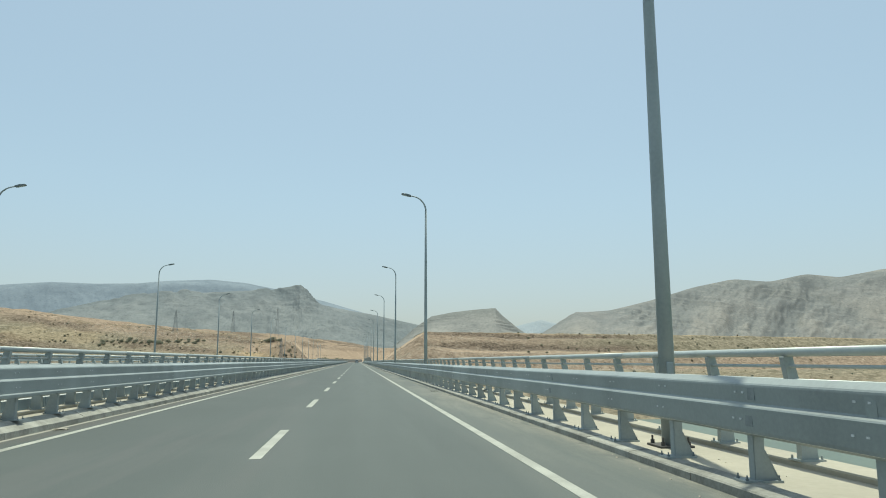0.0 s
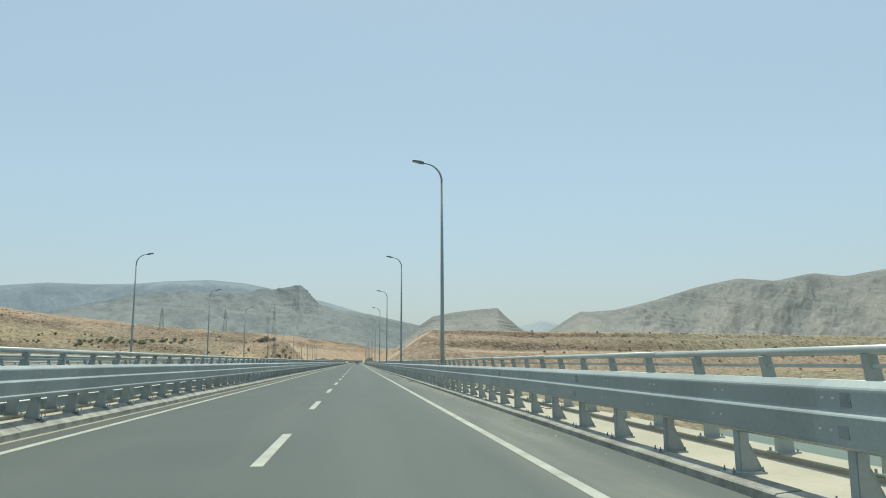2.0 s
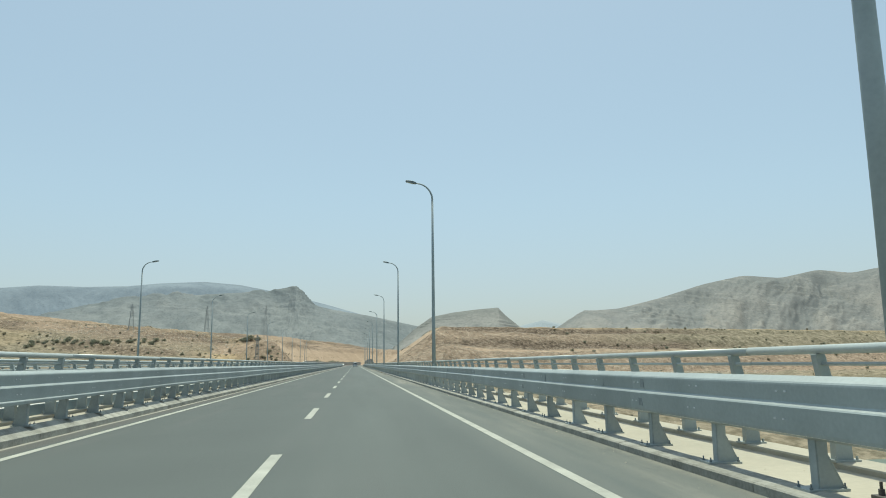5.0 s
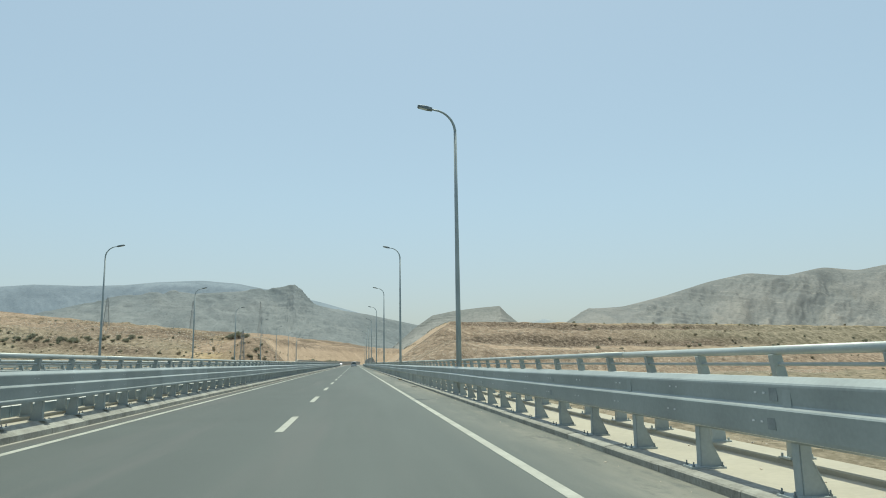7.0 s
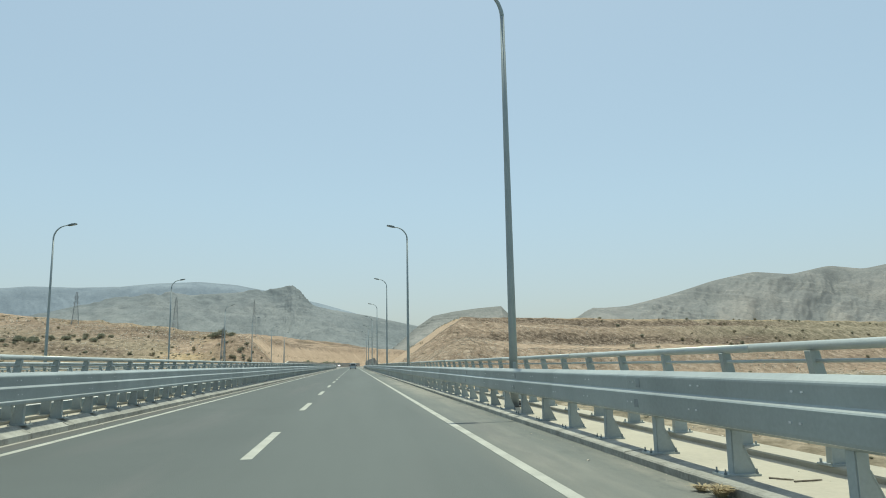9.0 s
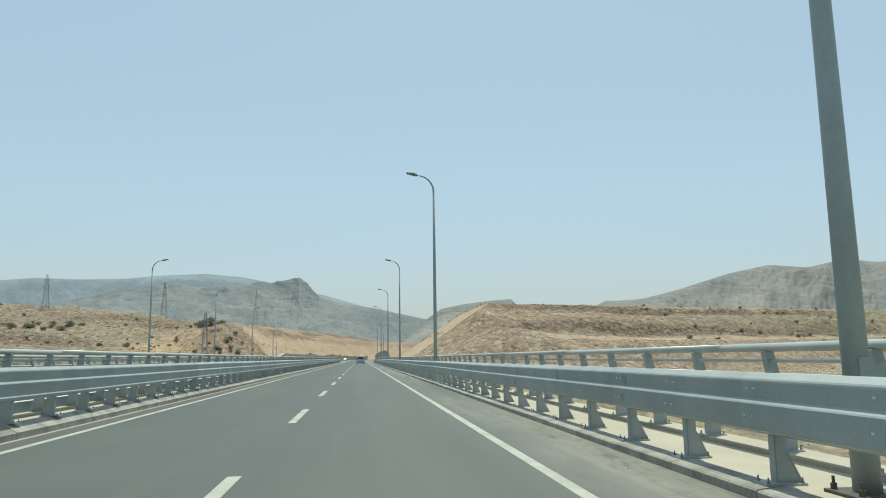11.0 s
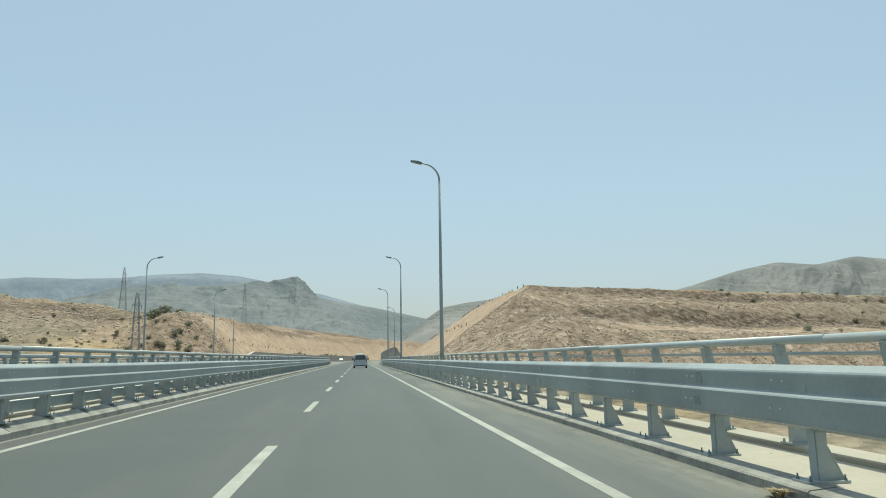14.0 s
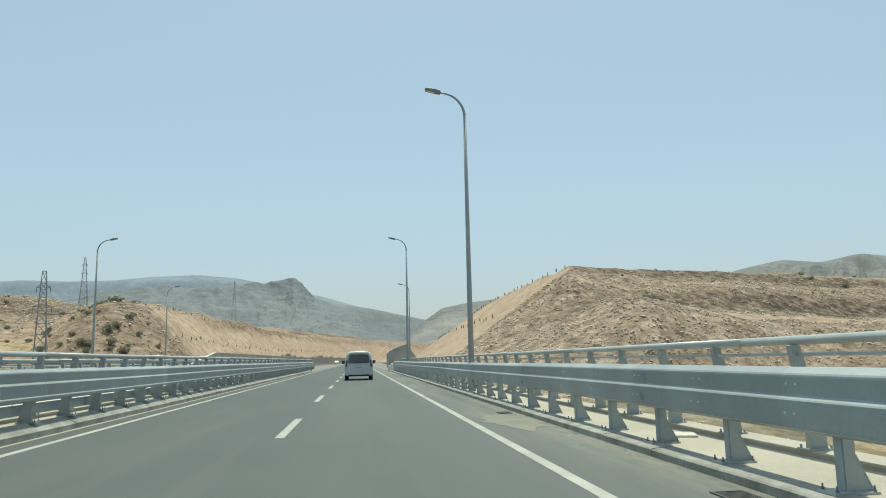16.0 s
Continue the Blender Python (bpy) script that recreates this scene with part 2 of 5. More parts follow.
    bn.inputs["Strength"].default_value, bn.inputs["Distance"].default_value = 0.5, 0.5
    L.new(n2.outputs["Fac"], bn.inputs["Height"])
    L.new(bn.outputs[0], b.inputs["Normal"])
    return m


earth = earth_material()


def limestone(name, lo, mid, hi, green, heading=0.0, scree=None):
    """Bare bedded rock with thin scrub: beds follow the height, broken by ravines, ledges and fine stones."""
    m = bpy.data.materials.new(name)
    m.use_nodes = True
    nt = m.node_tree
    N, L = nt.nodes, nt.links
    b = N["Principled BSDF"]
    b.inputs["Roughness"].default_value, b.inputs["Specular IOR Level"].default_value = 0.95, 0.1
    geo = N.new("ShaderNodeNewGeometry")

    def noise_at(scale, detail, rough, squash=(1, 1, 1), tilt=(0, 0, 0), warp=0.0):
        mp, n = N.new("ShaderNodeMapping"), N.new("ShaderNodeTexNoise")
        mp.vector_type = "TEXTURE"
        mp.inputs["Scale"].default_value = tuple(1 / q for q in squash)
        mp.inputs["Rotation"].default_value = (tilt[0], tilt[1], radians(heading))
        n.inputs["Scale"].default_value, n.inputs["Detail"].default_value = scale, detail
        n.inputs["Roughness"].default_value, n.inputs["Distortion"].default_value = rough, warp
        L.new(geo.outputs["Position"], mp.inputs[0])
        L.new(mp.outputs[0], n.inputs["Vector"])
        return n.outputs["Fac"]

    beds = noise_at(0.035, 5, 0.6, (0.10, 0.10, 1.0), (0.0, 0.045, 0), 0.6)
    grit = noise_at(0.075, 8, 0.72)
    patch = noise_at(0.0045, 6, 0.6, (1, 1, 1.6), (0, 0, 0), 0.6)
    scrub = noise_at(0.075, 5, 0.6)
    mix1 = N.new("ShaderNodeMix")
    mix1.inputs["Factor"].default_value = 0.66
    L.new(beds, mix1.inputs["A"])
    L.new(grit, mix1.inputs["B"])
    mix2 = N.new("ShaderNodeMix")
    mix2.inputs["Factor"].default_value = 0.45
    L.new(mix1.outputs["Result"], mix2.inputs["A"])
    L.new(patch, mix2.inputs["B"])
    r = N.new("ShaderNodeValToRGB")
    els = r.color_ramp.elements
    els.new(0.5)
    for e, (p, c) in zip(els, ((0.40, lo), (0.5, mid), (0.60, hi))):
        e.position, e.color = p, (*c, 1)
    L.new(mix2.outputs["Result"], r.inputs[0])
    # thin scrub along some beds; the same tint is stronger in the gullies
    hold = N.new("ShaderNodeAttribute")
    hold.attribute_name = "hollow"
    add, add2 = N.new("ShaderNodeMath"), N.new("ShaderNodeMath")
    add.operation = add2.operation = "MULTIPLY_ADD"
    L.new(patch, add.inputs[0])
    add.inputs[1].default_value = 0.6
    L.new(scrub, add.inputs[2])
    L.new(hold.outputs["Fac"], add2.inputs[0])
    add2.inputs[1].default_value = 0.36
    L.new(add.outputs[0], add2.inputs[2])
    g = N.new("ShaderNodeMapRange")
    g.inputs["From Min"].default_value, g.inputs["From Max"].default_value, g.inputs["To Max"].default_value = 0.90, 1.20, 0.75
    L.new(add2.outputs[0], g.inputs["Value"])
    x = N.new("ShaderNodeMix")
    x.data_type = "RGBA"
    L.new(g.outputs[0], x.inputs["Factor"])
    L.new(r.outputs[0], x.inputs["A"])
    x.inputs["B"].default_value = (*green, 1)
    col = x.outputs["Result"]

    def over(col, fac, tint):
        y = N.new("ShaderNodeMix")
        y.data_type = "RGBA"
        L.new(fac, y.inputs["Factor"])
        L.new(col, y.inputs["A"])
        y.inputs["B"].default_value = (*tint, 1)
        return y.outputs["Result"]

    if scree:
        skirt, part_of = N.new("ShaderNodeAttribute"), N.new("ShaderNodeMath")
        skirt.attribute_name = "apron"
        part_of.operation = "MULTIPLY"
        part_of.inputs[1].default_value = 0.45
        L.new(skirt.outputs["Fac"], part_of.inputs[0])
        col = over(col, part_of.outputs[0], scree)
    # bare ledges: short pale outcrops along the beds; dark streaks paint in crack shadow
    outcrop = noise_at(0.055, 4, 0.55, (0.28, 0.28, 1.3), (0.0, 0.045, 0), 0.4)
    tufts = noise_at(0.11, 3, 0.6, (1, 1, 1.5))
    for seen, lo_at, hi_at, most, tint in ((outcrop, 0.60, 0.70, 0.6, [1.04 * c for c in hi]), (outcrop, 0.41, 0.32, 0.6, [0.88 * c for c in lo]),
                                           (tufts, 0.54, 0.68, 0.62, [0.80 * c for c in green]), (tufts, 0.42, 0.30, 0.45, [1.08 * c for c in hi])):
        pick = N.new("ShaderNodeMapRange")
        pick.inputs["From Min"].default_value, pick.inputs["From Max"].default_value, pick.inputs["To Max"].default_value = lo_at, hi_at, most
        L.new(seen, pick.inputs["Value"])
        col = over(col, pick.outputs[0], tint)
    L.new(col, b.inputs["Base Color"])
    bn = N.new("ShaderNodeBump")
    bn.inputs["Strength"].default_value, bn.inputs["Distance"].default_value = 0.22, 4
    L.new(mix1.outputs["Result"], bn.inputs["Height"])
    L.new(bn.outputs[0], b.inputs["Normal"])
    return m


# ---- building helpers ----
def mesh_of(bm, name, *mats, smooth=False):
    me = bpy.data.meshes.new(name)
    bm.to_mesh(me)
    bm.free()
    for m in mats:
        me.materials.append(m)
    if smooth:
        for p in me.polygons:
            p.use_smooth = True
    return me


def part(name, bm, mat, parent, label="", at=None, smooth=False):
    me = bm if isinstance(bm, bpy.types.Mesh) else mesh_of(bm, name, *(mat if isinstance(mat, tuple) else (mat,)), smooth=smooth)
    ob = new(name, me)
    ob.parent = parent
    if at is not None:
        ob.matrix_basis = at
    return tagged(ob, label)


def thing(name, label, category, at=None, group="", kind=""):
    ob = new(name)
    ob.empty_display_size = 0.2
    if at is not None:
        ob.matrix_basis = at
    return tagged(ob, label, category, group, kind)


def box(bm, x0, x1, y0, y1, z0, z1, bevel=0.0, slot=0):
    vs = [bm.verts.new((x, y, z)) for z in (z0, z1) for x, y in ((x0, y0), (x1, y0), (x1, y1), (x0, y1))]
    fs = [bm.faces.new([vs[i] for i in f]) for f in ((3, 2, 1, 0), (4, 5, 6, 7), (0, 1, 5, 4), (1, 2, 6, 5), (2, 3, 7, 6), (3, 0, 4, 7))]
    for f in fs:
        f.material_index = slot
    if bevel:
        es = list({e for f in fs for e in f.edges})
        bmesh.ops.bevel(bm, geom=es, offset=bevel, segments=1, affect="EDGES")
    return vs


def rod(bm, a, b, r0, r1=None, n=8, slot=0, cap=True):
    a, b = Vector(a), Vector(b)
    r1 = r0 if r1 is None else r1
    w = (b - a).normalized()
    u = w.orthogonal().normalized()
    v = w.cross(u)
    rings = []
    for c, r in ((a, r0), (b, r1)):
        rings.append([bm.verts.new(c + r * (math.cos(2 * math.pi * i / n) * u + math.sin(2 * math.pi * i / n) * v)) for i in range(n)])
    for i in range(n):
        bm.faces.new((rings[0][i], rings[0][(i + 1) % n], rings[1][(i + 1) % n], rings[1][i])).material_index = slot
    if cap:
        bm.faces.new(rings[0][::-1]).material_index = slot
        bm.faces.new(rings[1]).material_index = slot


def tube(bm, pts, radii, n=10):
    """A bent tube in the x-z plane through pts."""
    rings = []
    for i, p in enumerate(pts):
        p = Vector(p)
        d = (Vector(pts[min(i + 1, len(pts) - 1)]) - Vector(pts[max(i - 1, 0)])).normalized()
        u = Vector((0, 1, 0))
        v = d.cross(u)
        rings.append([bm.verts.new(p + radii[i] * (math.cos(2 * math.pi * k / n) * u + math.sin(2 * math.pi * k / n) * v)) for k in range(n)])
    for a, b in zip(rings, rings[1:]):
        for k in range(n):
            bm.faces.new((a[k], a[(k + 1) % n], b[(k + 1) % n], b[k]))
    bm.faces.new(rings[0][::-1])
    bm.faces.new(rings[-1])


def prism(bm, outline, y0, y1, slot=0):
    """An outline of (x, z) drawn out from y0 to y1."""
    a = [bm.verts.new((x, y0, z)) for x, z in outline]
    b = [bm.verts.new((x, y1, z)) for x, z in outline]
    n = len(outline)
    for i in range(n):
        bm.faces.new((a[i], a[(i + 1) % n], b[(i + 1) % n], b[i])).material_index = slot
    bm.faces.new(a[::-1]).material_index = slot
    bm.faces.new(b).material_index = slot
    bmesh.ops.recalc_face_normals(bm, faces=bm.faces)


# ---- plan ----
PITCH = 1.806                      # from post to post
LAMPS = (9.78, 45.72, 82.35, 118.2, 154.4, 189.0, 226.35, 263.15, 298.4, 336.15, 370.42, 408.6, 444.3)  # about 36 m apart
# posts stand in runs between the deck's movement joints: where each run ends, a post in it, and the pitch
BARRIER_RUNS = ((245.0, 1.47, PITCH), (470.0, 1.92 + 137 * PITCH, PITCH))
PARAPET_RUNS = ((138.0, 0.52, 1.812), (255.0, 1.47 + 77 * PITCH, PITCH), (297.0, 1.76 + 141 * PITCH, PITCH), (470.0, 0.34 + 165 * PITCH, PITCH))
DECK_FROM, DECK_TO = -60.0, 468.0
RIGHT = dict(kerb=3.60, beam=3.78, post=3.92, lamp=4.32, rail=5.03, edge=5.32, top=0.12)
LEFT = dict(kerb=-5.80, beam=-5.95, post=-6.10, rail=-6.58, edge=-6.92, top=0.262)
FAR_SHIFT = -17.9                  # the other carriageway is the mirror of this one


LEFT_RUNS = ((112.0, 1.25, 1.814), (316.0, 0.20 + 63 * PITCH, PITCH), (490.0, 1.74 + 175 * PITCH, PITCH))
LEFT_PARAPET_RUNS = ((112.0, 1.68, PITCH), (316.0, 0.78 + 63 * PITCH, PITCH), (490.0, 1.15 + 175 * PITCH, PITCH))


def run_spots(runs, start, end):
    """Post places run by run, none closer than half a pitch to the run before."""
    out, y0 = [], start
    for stop, one, pitch in runs:
        k = math.ceil((y0 - one) / pitch)
        while one + k * pitch < min(stop, end):
            if not out or one + k * pitch - out[-1] > 0.75 * pitch:
                out.append(one + k * pitch)
            k += 1
        y0 = stop
    return out


def bend(y):
    """Sideways run of the road where it leaves the bridge."""
    return max(0.0, y - 600.0) ** 2 / 3000.0


# ---- ground ----
def smooth(a):
    a = np.clip(a, 0, 1)
    return a * a * (3 - 2 * a)


def waves(x, y, size, seed, octaves=5, rough=0.5):
    """Cheap value noise on a lattice, about -1 to 1."""
    rng = np.random.default_rng(seed)
    table = rng.uniform(-1, 1, (256, 256))
    total, amp, norm = np.zeros_like(x), 1.0, 0.0
    for k in range(octaves):
        u, v = x / size + 17.3 * k, y / size + 5.7 * k
        i, j = np.floor(u).astype(int), np.floor(v).astype(int)
        fu, fv = u - i, v - j
        fu, fv = fu * fu * (3 - 2 * fu), fv * fv * (3 - 2 * fv)
        a, b = table[i % 256, j % 256], table[(i + 1) % 256, j % 256]
        c, d = table[i % 256, (j + 1) % 256], table[(i + 1) % 256, (j + 1) % 256]
        total += amp * ((a * (1 - fu) + b * fu) * (1 - fv) + (c * (1 - fu) + d * fu) * fv)
        norm += amp
        amp, size = amp * rough, size * 0.5
    return total / norm


def land(x, y):
    """Height of the ground and how far it is graded soil, stony rubble, straw."""
    sway = np.maximum(0, y - 600.0) ** 2 / 3000.0
    xx = x - np.minimum(sway, 250)
    n_big, n_mid, n_small = waves(x, y, 160, 1), waves(x, y, 40, 2), waves(x, y, 9, 3, 3)
    # river bed, bank and the flat that climbs to the abutment
    bank = smooth((y - 235 - 25 * n_big) / 60)
    z = -27 + 13 * bank + 8.5 * smooth((y - 300) / 150) + 1.2 * n_mid * bank + 0.25 * n_small * bank
    z = z + (-5.5 - z) * smooth((y - 440) / 60)
    z = np.where(y < 0, z + 12 * smooth((-y - 260) / 200), z)
    # right-hand hill: a flat-topped plateau whose front looks at the river
    s = (y - 556 - 0.33 * (xx - 53) - 7 * n_mid - 10 * n_big * smooth((xx - 80) / 80)) / math.hypot(1, 0.33)
    front = np.clip(1 + s / 82, 0, 1)
    upper = np.where(xx > 62, 0.27 * smooth((front - 0.56) / 0.2) + 0.06 * smooth((front - 0.72) / 0.14) + 0.15 * smooth((front - 0.84) / 0.13), 0.48 * smooth((front - 0.56) / 0.44))
    blend = smooth((xx - 45) / 40)
    upper = upper * blend + 0.48 * smooth((front - 0.56) / 0.44) * (1 - blend)
    step = 0.42 * smooth(front / 0.36) + 0.10 * smooth((front - 0.36) / 0.2) + upper
    step = step + 0.13 * np.exp(-((xx - 42) / 26) ** 2) * smooth(front / 0.36) * (1 - smooth((front - 0.42) / 0.3))
    side = np.clip((xx - 9.5) / 43, 0, 1)
    crown = 23.5 + 1.5 * n_big * smooth((xx - 120) / 100)
    right = np.where(xx > 0, np.minimum(step, side * np.clip(step * 1.15, 0, 1)), 0)
    z = np.where(xx > 0, z + (crown - z) * right, z)
    # left-hand hills
    rise = smooth((y - 456 - 25 * n_big - 0.12 * (xx + 60)) / 190)
    tall = 17.5 + 0.085 * np.clip(-xx - 45, 0, 240) + 0.11 * np.clip(-xx - 222, 0, 90) + 3.0 * n_big + 2.2 * n_mid * smooth((-xx - 42) / 20)
    lside = np.clip((-27.5 - xx) / 24, 0, 1) * (0.35 + 0.65 * smooth((y - 455) / 75))
    knob = np.exp(-((xx + 56) / 9) ** 2 - ((y - 545) / 22) ** 2) * 0.6
    gully = np.exp(-((xx + 78 + 0.25 * (y - 560)) / 13) ** 2) * smooth((640 - y) / 120) * 5.5
    left = np.where(xx < -27, np.minimum(rise * 0.25 + 0.75 * np.maximum(rise, smooth((y - 492) / 60) * np.exp(-((xx + 52) / 20) ** 2)), lside), 0)
    brow = np.exp(-((xx + 66) / 9) ** 2 - ((y - 590) / 13) ** 2) * 2.8
    z = np.where(xx < 0, z + (tall - z) * left - gully * left + (knob + brow) * left, z)
    # road bed
    bed = smooth((y - 450) / 18) * smooth((xx + 33) / 5) * smooth((12 - xx) / 4)
    z = z + (-0.25 - z) * bed
    rough_ground = (1 - bed)
    mottle = waves(x, y * 1.6, 60, 7, 4)
    graded = np.where(xx > 0, np.clip((side < 0.985) * (front > 0.93) * 1.0, 0, 1), np.clip((xx > -47.5 + 2 * n_mid) * smooth((y - 548 + 9 * n_mid) / 8), 0, 1)) * (np.abs(xx) < 60)
    graded = np.clip(graded + (front > 0.37) * (front < 0.46) * (xx > 60) * 0.5 + bed, 0, 1)
    stony = np.clip((xx > 8) * smooth((front + 0.15) / 0.3) * (front < 0.94) + 0.35 * smooth(n_mid) + (xx < -27) * (0.55 + 0.45 * smooth((-n_mid + 0.15) * 3)), 0, 1)
    grass = np.clip((xx > 30) * (front >= 0.985) * (side > 0.98) + 0.9 * smooth((xx - 85) / 40) * smooth((front - 0.94) / 0.03) + 0.3 * (xx < -60) * smooth((n_mid - 0.25) * 4) + 0.9 * np.exp(-((xx + 78 + 0.25 * (y - 560)) / 10) ** 2) * (xx < -45) * (y < 565) + 0.25 * (xx < -90) * smooth((y - 600) / 30) * smooth(-mottle * 3 + 0.3) * (xx > -300) * (y < 720)
                    + 0.5 * (y < 440) * smooth(n_big * 3), 0, 1)
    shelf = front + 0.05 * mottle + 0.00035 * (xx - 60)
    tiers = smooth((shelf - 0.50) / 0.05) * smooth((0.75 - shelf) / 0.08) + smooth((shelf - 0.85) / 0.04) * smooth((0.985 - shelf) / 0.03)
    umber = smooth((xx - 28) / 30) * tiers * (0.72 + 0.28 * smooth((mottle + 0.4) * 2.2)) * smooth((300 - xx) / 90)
    umber = np.clip(umber + (xx < -60) * 0.8 * smooth((-mottle - 0.02) * 4) + (xx < -34) * (xx > -60) * (y < 548) * (y > 470) * 0.35 * smooth(mottle * 3 + 0.7), 0, 1)
    umber = np.clip(umber + (xx < -49) * (xx > -125) * smooth((y - 640) / 30) * smooth((830 - y) / 40) * 0.6, 0, 1)
    umber = np.clip(umber + 0.55 * smooth((-xx - 72) / 15) * smooth((185 + xx) / 25) * smooth((y - 572) / 25) * smooth((720 - y) / 30) * (0.6 + 0.4 * smooth(mottle * 3 + 0.5)), 0, 1)
    scrub = np.clip((xx < -85) * smooth((606 - y) / 40) * smooth((y - 480) / 40) * (0.5 + 0.3 * smooth((-xx - 130) / 50) + 0.2 * smooth(mottle * 3 + 0.6)) + (xx > 70) * smooth((xx - 110) / 120) * (front > 0.3) + (y < 470) * (0.8 + 0.2 * smooth(mottle * 2 + 0.7)), 0, 1)
    z = z + rough_ground * (1 - graded) * (0.6 + 0.7 * stony) * (n_small + 0.9 * n_mid)
    # far country
    far = smooth((np.hypot(x, y - 400) - 900) / 900)
    z = z * (1 - far) + far * np.where(x > -60, 20 + 8 * n_big, 22 + 8 * n_big)
    return z, graded, stony, grass, umber, scrub


def spaced(*runs):
    out = []
    for a, b, n in runs:
        out += list(np.linspace(a, b, n, endpoint=False))
    return np.array(out + [runs[-1][1]])


def grid_sheet(name, xs, ys, mat):
    X, Y = np.meshgrid(xs, ys)
    Z, graded, stony, grass, umber, scrub = land(X, Y)
    nx, ny = len(xs), len(ys)
    idx = np.arange(nx * ny).reshape(ny, nx)
    quads = np.stack([idx[:-1, :-1], idx[:-1, 1:], idx[1:, 1:], idx[1:, :-1]], -1).reshape(-1, 4)
    me = bpy.data.meshes.new(name)
    me.from_pydata(np.stack([X, Y, Z], -1).reshape(-1, 3).tolist(), [], quads.tolist())
    for key, v in (("graded", graded), ("stony", stony), ("grass", grass), ("umber", umber), ("scrub", scrub)):
        me.attributes.new(key, "FLOAT", "POINT").data.foreach_set("value", np.ascontiguousarray(v, dtype=np.float32).ravel())
    me.materials.append(mat)
    me.polygons.foreach_set("use_smooth", [True] * len(me.polygons))
    return new(name, me)


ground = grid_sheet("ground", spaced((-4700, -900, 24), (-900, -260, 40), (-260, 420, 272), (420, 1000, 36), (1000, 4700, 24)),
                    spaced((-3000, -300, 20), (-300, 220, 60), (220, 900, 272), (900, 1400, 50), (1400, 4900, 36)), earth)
tagged(ground, "dry tan hills and river bank with stony scrub", "ground", kind="structure")

bm = bmesh.new()
box(bm, -2500, 2500, -1200, 330, -20.6, -20.0)
water = new("water", mesh_of(bm, "water", water_mat))
tagged(water, "calm green river under the bridge", "water", kind="structure")


# ---- distant mountains ----
def mountain(name, label, crest, front, back, foot, mat, seed, gully=1.0, ease=5, ledges=0.0):
    """A range along a crest of a few summits: spurs and gullies run down from it."""
    cr = np.array(crest, float)
    t = np.linspace(0, len(cr) - 1, 420)
    base = np.stack([np.interp(t, np.arange(len(cr)), cr[:, k]) for k in range(3)], -1)
    ker = np.ones(ease) / ease
    for k in range(3):
        padded = np.pad(base[:, k], ease // 2, mode="edge")
        base[:, k] = np.convolve(padded, ker, "valid")
    vs = np.concatenate([np.linspace(-1, 0, 110), np.linspace(0, 1, 16)[1:]])
    U, V = np.meshgrid(np.arange(len(t)), vs)
    bx, by, bz = base[:, 0][U], base[:, 1][U], base[:, 2][U]
    r = np.hypot(bx, by)
    off = np.where(V < 0, V * front, V * back)
    X, Y = bx + bx / r * off, by + by / r * off
    fall = np.abs(V)
    body = np.where(V < 0, 1 - (0.62 * fall + 0.38 * smooth(fall)), 1 - fall ** 1.3)
    h = bz - foot
    run = np.concatenate([[0], np.cumsum(np.hypot(np.diff(base[:, 0]), np.diff(base[:, 1])))])[U]
    wob = 150 * waves(X, Y, 520, seed + 3, 4)

    broad = waves(X, Y, 900, seed, 3, 0.5)
    spurs = waves(run + wob + 5000, off * 0.42 + 9000, 420, seed + 1, 7, 0.58)      # drawn out down the slope
    spurs = np.where(spurs < 0, spurs * 1.5, spurs)
    amp = smooth(fall / 0.20) * smooth((1 - fall) / 0.18)
    jag = waves(X, Y, 70, seed + 2, 4, 0.6) * 0.009
    Z = foot + h * (body + gully * amp * (0.10 * broad + 0.23 * spurs + 0.020 * waves(X, Y, 120, seed + 9, 5, 0.65)) + jag * (1 - 0.75 * (1 - smooth(fall / 0.05))))
    # harder beds stand out as broken ledges that dip gently along the range
    bed = 21.0
    lift = 0.05 * run + 30 * waves(X, Y, 500, seed + 6, 4)
    ph = (Z + lift) / bed
    ph = ph + 0.55 * np.sin(ph * 1.37 + 2.0) + 0.3 * np.sin(ph * 0.61)
    tread = (np.floor(ph) + smooth((ph - np.floor(ph) - 0.25) / 0.5) - ph) * bed
    mask = smooth((waves(X, Y, 260, seed + 7, 4) + 0.02) * 4) * smooth((0.75 - fall) / 0.3) * smooth(fall / 0.06)
    Z = Z + np.where(V < 0, tread * mask * ledges, 0)
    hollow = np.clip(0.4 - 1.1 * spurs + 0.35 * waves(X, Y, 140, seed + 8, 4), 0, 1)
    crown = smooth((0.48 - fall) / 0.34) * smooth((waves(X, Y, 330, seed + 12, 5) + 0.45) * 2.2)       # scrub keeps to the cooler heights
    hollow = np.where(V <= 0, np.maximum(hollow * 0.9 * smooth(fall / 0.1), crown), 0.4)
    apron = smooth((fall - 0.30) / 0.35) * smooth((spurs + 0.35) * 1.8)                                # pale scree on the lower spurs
    ny, nx = X.shape
    idx = np.arange(nx * ny).reshape(ny, nx)
    quads = np.stack([idx[:-1, :-1], idx[:-1, 1:], idx[1:, 1:], idx[1:, :-1]], -1).reshape(-1, 4)
    me = bpy.data.meshes.new(name)
    me.from_pydata(np.stack([X, Y, Z], -1).reshape(-1, 3).tolist(), [], quads.tolist())
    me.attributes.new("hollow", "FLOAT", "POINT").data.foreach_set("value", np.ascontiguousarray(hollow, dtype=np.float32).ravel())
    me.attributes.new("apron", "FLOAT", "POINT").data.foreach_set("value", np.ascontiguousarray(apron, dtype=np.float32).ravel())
    me.materials.append(mat)
    me.polygons.foreach_set("use_smooth", [True] * len(me.polygons))
